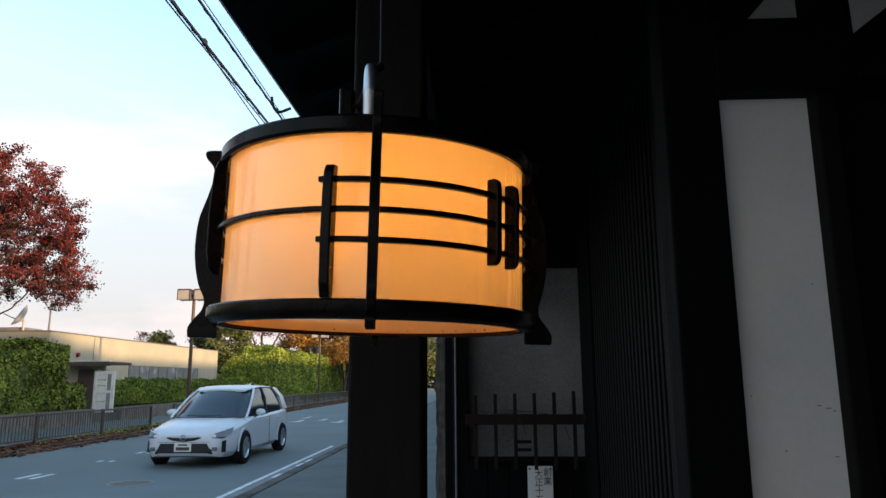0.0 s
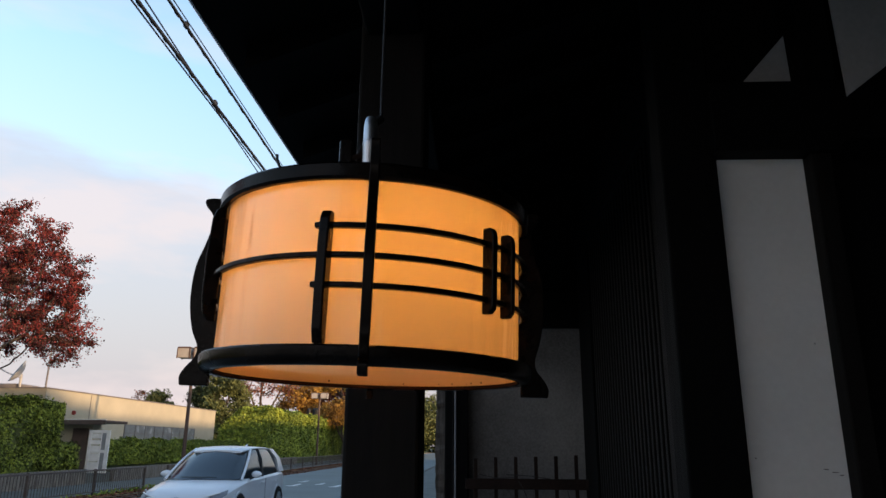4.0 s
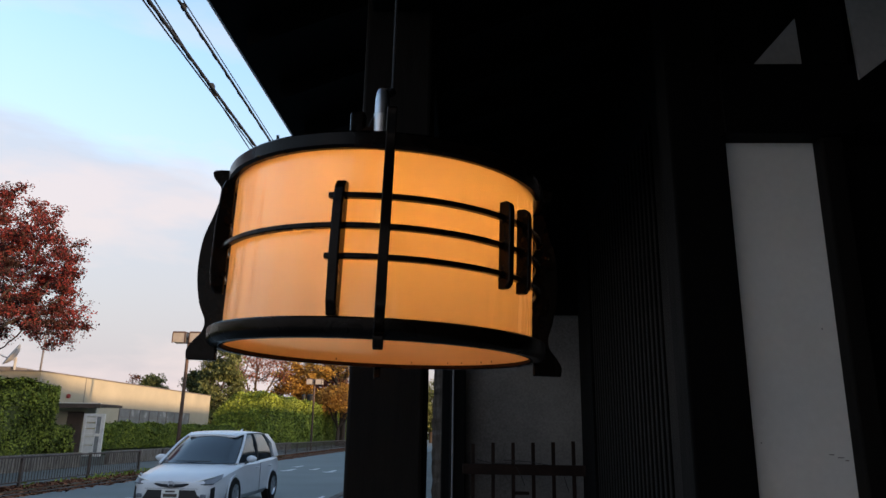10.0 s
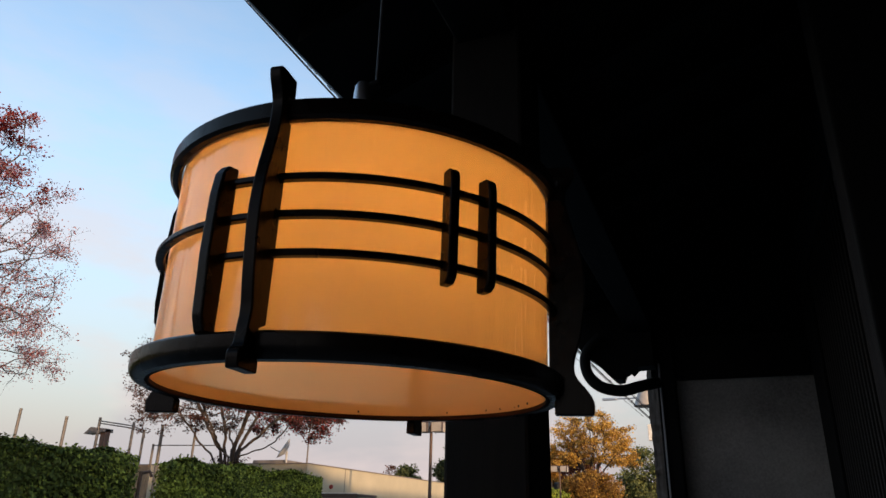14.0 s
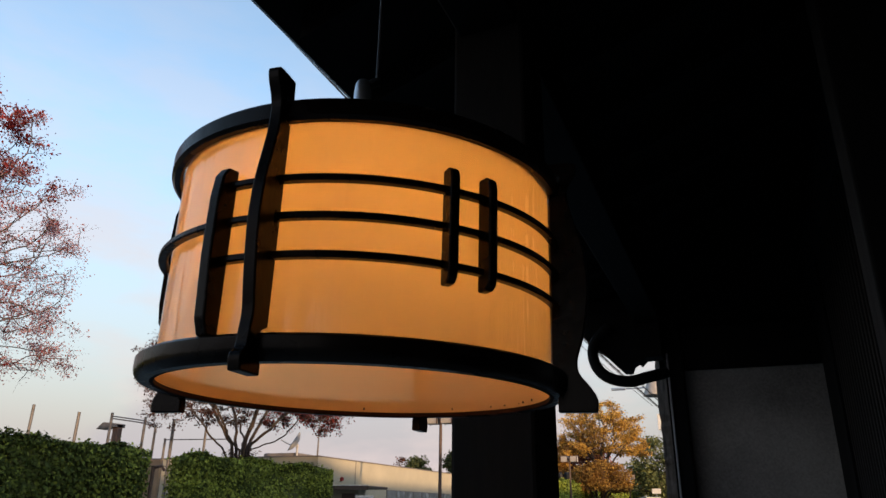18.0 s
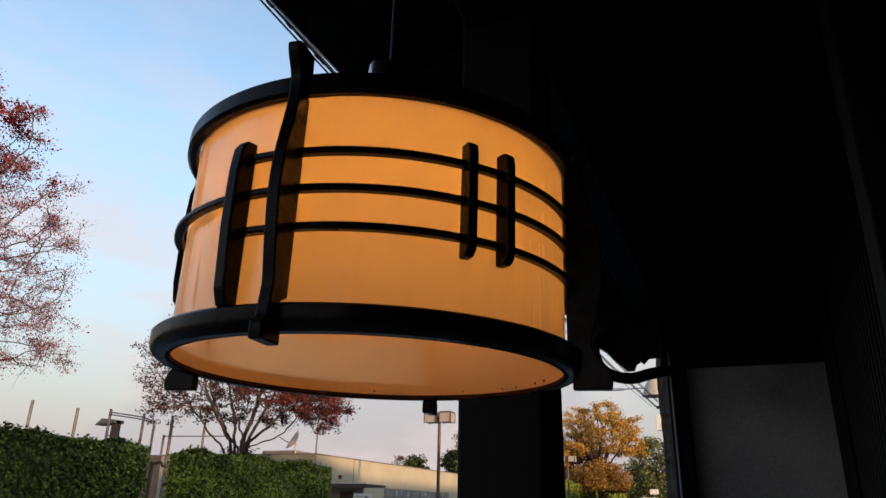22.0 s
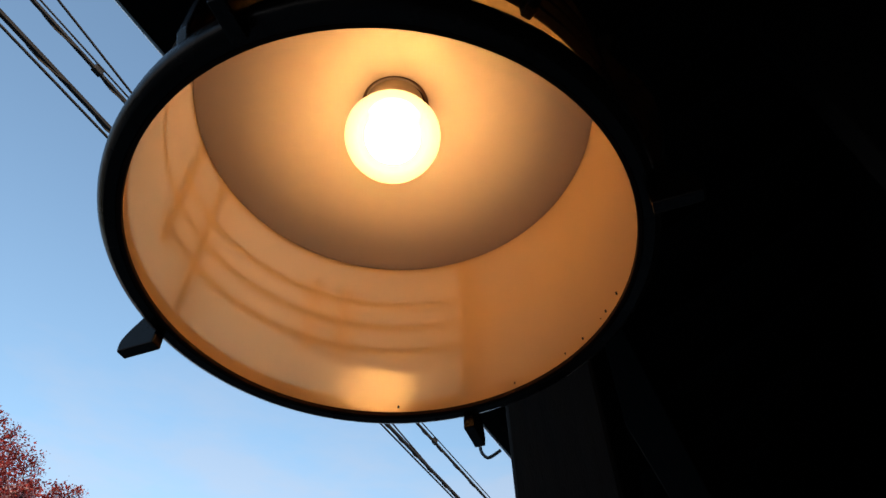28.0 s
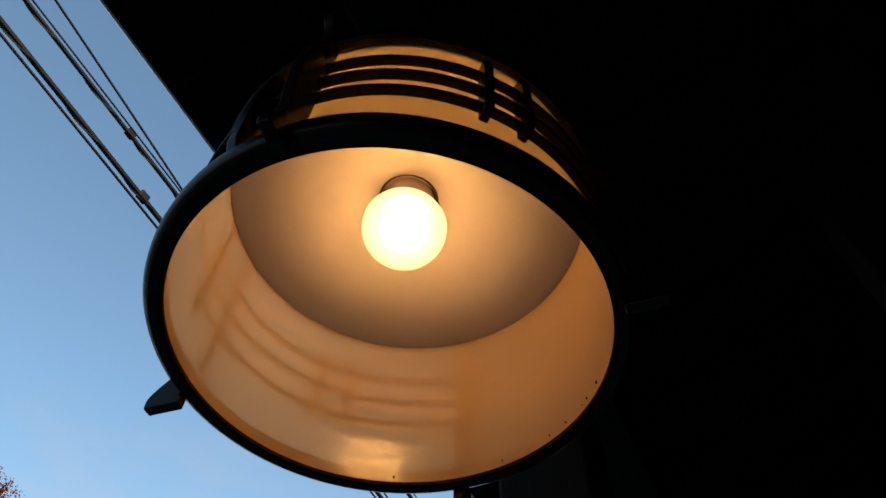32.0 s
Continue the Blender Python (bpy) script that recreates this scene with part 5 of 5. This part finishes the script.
# ---- street lamp with two box heads ----
sl = thing("street_lamp", "brown street lamp with two pale box-shaped heads", "street lamp", pose(-11.35, 27.55, 0.1), "street lamps")
part("pole", tube(bmesh.new(), [(0, 0, 0), (0, 0, 1.2), (0, 0, 5.0)], [0.085, 0.075, 0.06], 14), M_BROWN_METAL, sl, smooth=True)
part("crossarm", boxed(-0.35, 0.35, -0.04, 0.04, 4.86, 4.94), M_BROWN_METAL, sl)
for s in (-1, 1):
    hd = part("lamp_head", boxed(s * 0.34 - 0.25, s * 0.34 + 0.25, -0.25, 0.25, 4.72, 5.12, bevel=0.02), M_LAMP, sl, "pale box lamp head")
    part("head_frame", boxed(s * 0.34 - 0.26, s * 0.34 + 0.26, -0.26, 0.26, 5.10, 5.16, bevel=0.01), M_BROWN_METAL, hd)
    for cx in (-0.25, 0.25):
        for cy in (-0.25, 0.25):
            part("corner_bar", boxed(s * 0.34 + cx - 0.018, s * 0.34 + cx + 0.018, cy - 0.018, cy + 0.018, 4.70, 5.10), M_BROWN_METAL, hd)

# ---- trees ----
def grow(points, fork, step, kill, rng, stems, reach):
    """Lets branches grow from the trunk towards scattered points of the crown; gives nodes and their parents."""
    n0 = max(3, int(fork[2] / step))
    P = [np.array([fork[0] * k / n0, fork[1] * k / n0, -0.2 + (fork[2] + 0.2) * k / n0]) for k in range(n0 + 1)]
    parent = [-1] + list(range(n0))
    first = n0
    for j in range(stems):                       # main limbs fan out of the fork
        a = 2 * math.pi * (j + rng.uniform(-0.35, 0.35)) / stems
        rise = rng.uniform(1.0, 3.0)
        at, last = P[n0].copy(), n0
        for k in range(int(rng.uniform(0.7, 1.1) * reach / step)):
            w = np.array([math.cos(a), math.sin(a), rise * (1 + 0.05 * k)]) + rng.normal(0, 0.12, 3)
            at = at + w / np.linalg.norm(w) * step
            P.append(at)
            parent.append(last)
            last = len(P) - 1
    pos = np.array(P)
    d = np.linalg.norm(points[:, None] - pos[None, first:], axis=2)
    near, dist = d.argmin(1) + first, d.min(1)
    for _ in range(170):
        if not len(points):
            break
        pull = np.zeros((len(pos), 3))
        way = (points - pos[near]) / (dist[:, None] + 1e-9)
        np.add.at(pull, near, way)
        ids = np.unique(near)
        v = pull[ids]
        v /= np.linalg.norm(v, axis=1)[:, None] + 1e-9
        v += rng.normal(0, 0.16, v.shape)
        v /= np.linalg.norm(v, axis=1)[:, None] + 1e-9
        fresh = pos[ids] + v * step
        base = len(pos)
        pos = np.concatenate([pos, fresh])
        parent += list(ids)
        dn = np.linalg.norm(points[:, None] - fresh[None], axis=2)
        m = dn.min(1)
        better = m < dist
        near = np.where(better, dn.argmin(1) + base, near)
        dist = np.where(better, m, dist)
        keep = dist > kill
        stuck = rng.random(len(points)) < 0.01
        keep &= ~stuck
        points, near, dist = points[keep], near[keep], dist[keep]
    return pos, np.array(parent)


def quad_mesh(name, v, f, material, parent):
    me = bpy.data.meshes.new(name)
    me.vertices.add(len(v))
    me.vertices.foreach_set("co", v.ravel())
    me.loops.add(4 * len(f))
    me.loops.foreach_set("vertex_index", f.ravel())
    me.polygons.add(len(f))
    me.polygons.foreach_set("loop_start", np.arange(0, 4 * len(f), 4))
    me.polygons.foreach_set("loop_total", np.full(len(f), 4))
    me.update()
    me.polygons.foreach_set("use_smooth", [True] * len(f))
    me.materials.append(material)
    ob = new(name, me)
    ob.parent = parent
    return ob


def branches(name, pos, parent, r, material, t, sides=5):
    """Tapered limbs along every edge of the branch skeleton."""
    k = np.arange(len(pos))[parent >= 0]
    a, b = pos[parent[k]], pos[k]
    r1 = r[k]
    r0 = np.minimum(r[parent[k]], r1 * 1.25)
    d = b - a
    d /= np.linalg.norm(d, axis=1)[:, None] + 1e-9
    up = np.where(np.abs(d[:, 2:3]) > 0.9, [[1.0, 0, 0]], [[0, 0, 1.0]])
    u = np.cross(d, up)
    u /= np.linalg.norm(u, axis=1)[:, None] + 1e-9
    w = np.cross(d, u)
    an = 2 * math.pi * np.arange(sides) / sides
    ring = u[:, None] * np.cos(an)[None, :, None] + w[:, None] * np.sin(an)[None, :, None]
    v = np.concatenate([a[:, None] + ring * r0[:, None, None], b[:, None] + ring * r1[:, None, None]], 1)
    j = np.arange(sides)
    one = np.stack([j, (j + 1) % sides, (j + 1) % sides + sides, j + sides], 1)
    f = (one[None] + (np.arange(len(k)) * 2 * sides)[:, None, None]).reshape(-1, 4)
    return quad_mesh(name, v.reshape(-1, 3), f, material, t)


def tree(name, base, trunk_h, centre, radii, leaves, material, label, seed, leaf=0.10, trunk_r=0.2, points=700, step=0.25, kill=0.45, low=-0.35, clump=0.2, egg=0.0, full=0.9, twig=0.006, dens=None, thin=None, stems=5, bark=None):
    """A trunk whose limbs branch out into the crown, with leaves in loose clumps about the twigs.
    dens: how thickly a place of the crown is leaved; thin: number, size, material and density of a second, sparser kind of leaf."""
    rng = np.random.default_rng(seed)
    t = thing(name, label, "tree", pose(*base), name.replace("_", " ") + "s")
    c, R = np.array(centre, float), np.array(radii, float)
    d = rng.normal(size=(points * 4, 3))
    d /= np.linalg.norm(d, axis=1)[:, None]
    d = d[d[:, 2] > low][:points]
    wob = 1 + 0.10 * np.sin(d[:, 0] * 5 + seed) * np.cos(d[:, 1] * 6 + d[:, 2] * 4) + 0.07 * np.sin(d[:, 1] * 11 + d[:, 2] * 9 + seed)
    rad = (0.30 + 0.70 * rng.random(len(d)) ** 0.55) * wob
    A = d * rad[:, None]
    A[:, :2] *= (1 - egg * A[:, 2:3])
    A = c + A * R
    pos, par = grow(A, np.array([0.1 * rng.normal(), 0.1 * rng.normal(), trunk_h]), step, kill, rng, stems, 0.42 * R[2])
    q = np.zeros(len(pos))
    kids = np.zeros(len(pos), int)
    for i in range(len(pos) - 1, 0, -1):
        if kids[i] == 0:
            q[i] = 1.0
        q[par[i]] += q[i]
        kids[par[i]] += 1
    r = twig + (trunk_r - twig) * (q / q[0]) ** 0.56
    branches("trunk", pos, par, r, bark or M_BARK, t)
    tips = np.where(q <= 3)[0]
    tp = pos[tips]
    # fine twigs beyond the skeleton
    src = rng.choice(tips, len(tips) * 2)
    out = (pos[src] - c) / R
    out /= np.linalg.norm(out, axis=1)[:, None] + 1e-9
    dirn = out * 0.6 + rng.normal(0, 0.6, (len(src), 3))
    end = pos[src] + dirn * step * rng.uniform(0.5, 1.5, len(src))[:, None]
    v2 = np.concatenate([pos[src], end])
    p2 = np.concatenate([np.full(len(src), -1), np.arange(len(src))])
    branches("fine_branch", v2, p2, np.full(len(v2), twig * 0.75), bark or M_BARK, t, 3)["kind"] = "stuff"
    tp = np.concatenate([tp, end, (pos[src] + end) / 2])
    u = (tp - c) / R

    def crown(nm, count, size, mt, dn, sd):
        patch = np.sin(tp[:, 0] * 1.9 + sd) * np.sin(tp[:, 1] * 1.7 + 1) * np.sin(tp[:, 2] * 2.1 + sd * 0.7)
        w = np.clip(0.55 + 0.9 * patch, 0.04, 1) * rng.uniform(0.15, 1, len(tp))
        w *= np.clip((np.linalg.norm(u, axis=1) - 0.25) / 0.4, 0.05, 1)
        if dn is not None:
            w = w * np.clip(dn(u), 0.0, 1)
        w /= w.sum()
        pick = rng.choice(len(tp), count, p=w)
        lp = tp[pick] + rng.normal(0, 1, (count, 3)) * np.array([clump, clump, clump * 0.4])
        nn = rng.normal(0, 0.9, (count, 3)) + [0.35, -0.2, 0.4]
        quads(nm, lp, nn, rng.uniform(0.6, 1.25, count) * size, mt, t, seed=sd)

    crown("crown", leaves, leaf, material, dens, seed)
    if thin:
        crown("thin_leaves", thin[0], thin[1], thin[2], thin[3], seed + 500)
    return t


tree("maple_tree", (-17.3, 22.1, 0.4), 1.9, (0.15, 0.1, 5.7), (3.9, 3.9, 3.6), 29000, M_LEAF_MAROON, "red-leaved autumn tree behind the hedge", 21, leaf=0.047, trunk_r=0.17, points=1900, step=0.16, kill=0.25, low=-0.55, clump=0.12, twig=0.0055, stems=14, dens=lambda u: 0.26 + 0.60 * (0.8 * u[:, 0] + 0.6 * u[:, 1]) + 0.35 * u[:, 2], thin=(32000, 0.046, M_LEAF_BROWN, lambda u: 0.62 + 0.30 * (0.8 * u[:, 0] + 0.6 * u[:, 1]) - 0.30 * u[:, 2]))
tree("zelkova_tree", (-21.5, 10.0, 0.4), 3.0, (0.1, 0.1, 8.4), (5.8, 5.8, 5.8), 46000, M_LEAF_RED, "large autumn tree with thinning red leaves", 35, leaf=0.052, trunk_r=0.27, points=3200, step=0.20, kill=0.30, low=-0.85, clump=0.14, egg=0.30, twig=0.0042, stems=9, bark=M_BARK_PALE, dens=lambda u: np.maximum(0.016 + 0.0 * u[:, 2], 1.3 * (u[:, 2] + 0.18 - 0.35 * (0.5 * u[:, 0] + 0.86 * u[:, 1]))), thin=(76000, 0.034, M_LEAF_PINK, lambda u: 0.85 - 0.25 * u[:, 2]))
tree("golden_tree", (-13.4, 75.0, 0.0), 4.4, (0.2, 0, 7.9), (4.5, 4.5, 4.6), 21000, M_LEAF_GOLD, "tall golden orange autumn tree by the road", 23, leaf=0.10, trunk_r=0.36, points=900, step=0.26, kill=0.42, low=-0.3, clump=0.24)
tree("golden_tree", (-13.2, 71.0, 0.0), 1.6, (0.3, 0, 3.9), (3.0, 2.6, 2.2), 14000, M_LEAF_GOLD, "low bright golden autumn tree", 24, leaf=0.10, trunk_r=0.2, clump=0.32)
tree("rusty_tree", (-17.2, 83.0, 0.0), 2.8, (0, 0, 5.8), (3.6, 3.6, 3.6), 11000, M_LEAF_RUST, "rusty brown autumn tree", 25, leaf=0.14, trunk_r=0.25, clump=0.35)
tree("golden_tree", (-18.6, 73.0, 0.4), 1.8, (0, 0, 5.0), (1.9, 1.9, 3.6), 8000, M_LEAF_GOLD, "narrow upright golden autumn tree", 26, leaf=0.13, trunk_r=0.18, points=500, clump=0.3, low=-0.9)
tree("bare_tree", (-21.6, 70.0, 0.4), 3.2, (0, 0, 6.6), (3.4, 3.4, 3.4), 3500, M_LEAF_RUST, "nearly bare brown tree behind the hedge", 27, leaf=0.10, trunk_r=0.25, clump=0.4)
tree("pine_tree", (-22.8, 64.0, 0.4), 2.5, (0, 0, 5.4), (1.9, 1.9, 3.6), 12000, M_LEAF_PINE, "dark green pine tree behind the hedge", 28, leaf=0.14, trunk_r=0.25, points=500, clump=0.32, low=-0.9)
tree("green_tree", (-35.3, 77.3, 0.4), 2.0, (0, 0, 5.3), (1.3, 1.3, 1.75), 5000, M_LEAF_PINE, "round green tree beyond the low building", 29, leaf=0.14, trunk_r=0.2, points=250, clump=0.3)
tree("pink_tree", (-37.2, 76.8, 0.4), 2.5, (0, 0, 5.4), (0.8, 0.8, 1.5), 700, M_LEAF_RUST, "thin pinkish tree beyond the low building", 30, leaf=0.10, trunk_r=0.12, points=200, clump=0.2)
tree("green_tree", (-29.5, 74.5, 0.4), 2.0, (0, 0, 5.4), (1.0, 1.0, 1.75), 5000, M_LEAF_PINE, "round dark green tree beyond the low building", 31, leaf=0.14, trunk_r=0.2, points=250, clump=0.3)
for k, (x, y, h) in enumerate(((-10.8, 100.0, 11.2), (-6.0, 112.0, 9.6), (-10.5, 110.0, 7.2), (-3.0, 118.0, 8.8))):
    tree("green_tree", (x, y, 0.0), 2.4, (0, 0, h * 0.56), (3.2, 3.2, h * 0.44), 9000, M_LEAF_PINE, "dense green roadside tree", 40 + k, leaf=0.19, trunk_r=0.3, points=500, step=0.35, kill=0.6, clump=0.5, low=-0.85)
for x, y, w in ((-15.1, 71.5, 1.0), (-15.4, 66.5, 0.6)):
    pt = thing("pollard_tree", "black pollarded tree with stubby limbs", "tree", pose(x, y, 0.4), "pollarded trees")
    pb = bmesh.new()
    tube(pb, [(0, 0, 0), (0, 0, 1.6), (0.05, 0, 3.2)], [0.24, 0.20, 0.22], 10)
    for dx, dy, r in ((-0.62, 0.2, 0.19), (0.70, -0.1, 0.21), (0.15, 0.4, 0.15)):
        tube(pb, smooth_line([(0, 0, 3.0), (dx * 0.75 * w, dy * w, 3.7), (dx * w, dy * w, 4.1 + 0.62 * w)], 4), [r] * 6 + [r * 1.15] * 2 + [0.08], 8)
    part("trunk", pb, M_CABLE, pt, smooth=True)

# ---- far woods closing the road ----
rngw = np.random.default_rng(77)
nw = 26000
wx = rngw.uniform(-70, 60, nw)
wh = 7.0 + 2.2 * np.sin(wx * 0.23) + 1.4 * np.sin(wx * 0.61 + 1) + 0.7 * np.sin(wx * 1.7)
wood = quads("far_woods", np.stack([wx, 165 + rngw.normal(0, 3.0, nw), wh * rngw.random(nw) ** 0.7], 1), None, rngw.uniform(0.3, 0.7, nw), M_LEAF_PINE, seed=78)
tagged(wood, "far belt of dark green woods", "woods", "", "stuff")

# ---- overhead cables and the pole they run to ----
def cable(pts, r, label, ties=0):
    c = thing("overhead_cable", label, "cable", group="overhead cables")
    line = smooth_line(pts, 10)
    part("strand", tube(bmesh.new(), line, r, 6), M_CABLE, c, smooth=True)
    if ties:
        lp = np.array(line)
        rg = random.Random(ties)
        wrap = []
        for i in range(len(lp) - 1):
            for k in range(14):
                q = lp[i] + (lp[i + 1] - lp[i]) * k / 14
                wrap.append((q[0] + 0.022 * math.cos((i * 14 + k) * 0.9), q[1], q[2] - 0.010 + 0.024 * math.sin((i * 14 + k) * 0.9)))
        part("lashed_wire", tube(bmesh.new(), wrap, 0.007, 4), M_CABLE, c)
        for i in range(3, len(lp) - 3, 4):
            q = lp[i] + (lp[i + 1] - lp[i]) * rg.random()
            part("clamp", boxed(q[0] - 0.03, q[0] + 0.03, q[1] - 0.05, q[1] + 0.05, q[2] - 0.03, q[2] + 0.06, bevel=0.01), M_CABLE, c)
    return c


cable([(-2.6, -25, 5.45), (-3.63, 0, 6.27), (-4.04, 10, 6.60), (-3.95, 25, 6.60), (-3.55, 38, 6.58)], 0.027, "thick black overhead cable with lashed wires", 3)
cable([(-2.63, -25, 5.41), (-3.67, 0, 6.22), (-4.07, 10, 6.555), (-3.98, 25, 6.555), (-3.55, 38, 6.50)], 0.013, "thin black overhead cable beside the thick one")
cable([(-3.58, -25, 7.03), (-4.13, 0, 7.43), (-4.36, 10, 7.59), (-4.30, 25, 7.35), (-3.50, 38, 6.85)], 0.025, "straight black overhead cable", 8)
cable([(-3.55, -25, 7.06), (-4.10, 0, 7.475), (-4.32, 10, 7.635), (-4.27, 25, 7.39), (-3.50, 38, 6.95)], 0.010, "thin overhead messenger wire")
cable([(-2.1, -25, 8.0), (-4.21, 0, 8.0), (-5.06, 10, 8.0), (-5.5, 25, 7.9), (-4.6, 45, 7.6)], 0.014, "thin twisted overhead wire")
upole = thing("utility_pole", "grey concrete utility pole with fittings", "utility pole", pose(-3.05, 38.0, 0.11))
part("pole", tube(bmesh.new(), [(0, 0, 0), (0, 0, 9.5)], [0.17, 0.11], 14), M_CONC, upole, smooth=True)
part("lamp_arm", tube(bmesh.new(), [(0, 0, 7.5), (-2.2, 0, 7.48)], 0.035, 8), M_STEEL, upole)
part("lamp_head", boxed(-2.85, -2.1, -0.1, 0.1, 7.42, 7.54, bevel=0.03), M_STEEL, upole, "flat street lamp head")
cv = lathe([(0.06, 0.0), (0.40, -0.45), (0.62, -1.05), (0.59, -1.06), (0.36, -0.46), (0.03, -0.02)], seg=24)
bmesh.ops.translate(cv, verts=cv.verts, vec=(-0.62, 0, 8.1))
part("cover", cv, M_LAMP, upole, "pale cone cover", smooth=True)
part("meter_box", boxed(-0.62, -0.30, -0.15, 0.15, 5.3, 6.1, bevel=0.02), M_WHITE, upole)
part("insulator", boxed(-0.55, -0.15, -0.1, 0.1, 6.4, 6.55, bevel=0.04), M_CABLE, upole)

# ---- more along the road ----
for y in (52.0, 80.0):
    copy_thing(sl, pose(-11.55, y, 0.1))
tl = thing("traffic_light", "traffic light showing red on a grey pole", "traffic light", pose(-12.4, 90.0, 0.1))
part("pole", tube(bmesh.new(), [(1.2, 0, 0), (1.2, 0, 3.3)], 0.08, 8), M_STEEL, tl)
part("arm", tube(bmesh.new(), [(1.2, 0, 3.1), (-0.8, 0, 2.6)], 0.05, 6), M_STEEL, tl)
part("housing", boxed(-1.2, 0.2, -0.15, 0.15, 2.35, 2.85, bevel=0.05), M_CABLE, tl)
ln = lathe([(0.0002, 0.0), (0.16, 0.0), (0.12, 0.05), (0.0002, 0.06)], seg=20)
bmesh.ops.rotate(ln, verts=ln.verts, cent=(0, 0, 0), matrix=Matrix.Rotation(radians(90), 3, "X"))
bmesh.ops.translate(ln, verts=ln.verts, vec=(-0.85, -0.16, 2.6))
part("lens", ln, M_REDLIGHT, tl, "lit red lens")
for x, z, w, h in ((-10.0, 3.86, 0.5, 0.28), (-10.4, 3.0, 0.8, 0.2)):
    rs = thing("road_sign", "small white road sign on a post", "sign", pose(x, 90.5, 0.1))
    part("panel", boxed(-w, w, -0.02, 0.02, z - h - 0.1, z + h - 0.1, bevel=0.01), M_WHITE, rs)
    part("post", tube(bmesh.new(), [(0, 0.05, 0), (0, 0.05, z)], 0.05, 8), M_STEEL, rs)

# ---- ball court beyond the hedges ----
court = thing("court_fence", "tall grey pole fence round a ball court", "fence")
for x, zt, r in ((-34.6, 6.4, 0.075), (-31.35, 6.0, 0.075), (-28.2, 5.52, 0.075), (-26.1, 5.41, 0.065), (-24.06, 5.14, 0.06), (-23.4, 4.78, 0.055), (-22.4, 4.95, 0.07), (-20.6, 4.75, 0.05)):
    part("pole", tube(bmesh.new(), [(x, 24.0, 0.4), (x, 24.0, zt)], r, 8), M_POLE, court)
for za, zb in ((5.26, 4.76), (5.16, 4.66)):
    part("rail", tube(bmesh.new(), [(-26.1, 24.0, za), (-24.06, 24.0, (za + zb) / 2 - 0.03), (-23.4, 24.0, zb)], 0.028, 6), M_POLE, court)
part("pole", tube(bmesh.new(), [(-22.85, 24.1, 0.4), (-22.85, 24.1, 4.2)], 0.05, 8), M_POLE, court)
for z in (4.15, 3.05):
    part("rail", tube(bmesh.new(), [(-22.85, 24.1, z), (-19.3, 24.1, z - 0.06)], 0.022, 6), M_POLE, court)
cl = thing("court_lamp", "flat brown court lamp on a post", "lamp", pose(-27.8, 26.0, 0.4))
part("post", boxed(-0.15, 0.15, -0.15, 0.15, 0, 4.75), M_BROWN_METAL, cl)
part("head", plate([(-1.1, 4.55), (0.15, 4.62), (0.15, 4.78), (-0.7, 4.86)], -0.3, 0.3), M_POLE, cl, "flat grey lamp head")
gp = thing("gap_gate", "dark brown pole and low gate between the hedges", "gate")
part("pole", tube(bmesh.new(), [(-14.15, 14.85, 0.1), (-14.15, 14.85, 2.45)], 0.05, 8), M_BROWN_METAL, gp)
part("hook", tube(bmesh.new(), [(-14.15, 14.85, 2.40), (-13.97, 14.97, 2.45), (-13.92, 15.02, 2.32)], 0.04, 6), M_BROWN_METAL, gp)
for k in range(4):
    part("bar", tube(bmesh.new(), [(-14.5 - k * 0.1, 14.95 + k * 0.12, 0.1), (-14.5 - k * 0.1, 14.95 + k * 0.12, 1.35)], 0.018, 6), M_BROWN_METAL, gp)
part("gate_rail", tube(bmesh.new(), [(-14.45, 14.9, 1.35), (-14.85, 15.35, 1.35)], 0.02, 6), M_BROWN_METAL, gp)
bd = thing("notice_board", "tan and yellow board behind the hedge", "board")
part("board", boxed(-19.5, -17.6, 18.6, 18.7, 0.4, 2.9), M_TAN, bd)
part("band", boxed(-19.5, -17.6, 18.56, 18.599, 0.6, 1.0), M_YELLOW, bd, "yellow band")
stp = thing("stone_post", "short grey stone gatepost", "post")
part("stone", boxed(-14.4, -14.05, 15.95, 16.27, 0.1, 1.35, bevel=0.03), M_STONE, stp)

# fallen leaves along the verge and the kerbs
rngl = np.random.default_rng(91)
nl = 15000
lx = np.concatenate([rngl.uniform(KERB_F - 0.95, KERB_F + 0.05, nl), KERB_F + np.abs(rngl.normal(0, 0.13, nl // 3))])
ly = 4 + 66 * rngl.random(len(lx)) ** 1.6
lz = np.where(lx < KERB_F - 0.16, 0.098, np.where(lx < KERB_F, 0.052, 0.008))
ln_ = np.stack([rngl.normal(0, 0.25, len(lx)), rngl.normal(0, 0.25, len(lx)), np.ones(len(lx))], 1)
litter = quads("fallen_leaves", np.stack([lx, ly, lz], 1), ln_, rngl.uniform(0.035, 0.075, len(lx)), M_LITTER, seed=92)
tagged(litter, "reddish brown fallen leaves along the verge", "leaves", "", "stuff")
ng = 900
gx = rngl.uniform(KERB_F - 0.93, KERB_F - 0.35, ng)
gy = 22 + rngl.normal(0, 2.4, ng) + rngl.integers(0, 4, ng) * 4.5
gr = quads("grass_tufts", np.stack([gx, gy, 0.09 + 0.10 * rngl.random(ng)], 1), np.stack([np.ones(ng), rngl.normal(0, 0.8, ng), 0.2 * np.ones(ng)], 1), rngl.uniform(0.04, 0.09, ng), M_LEAF_LIME, seed=93, aspect=0.3)
tagged(gr, "green grass tufts on the verge", "grass", "", "stuff")
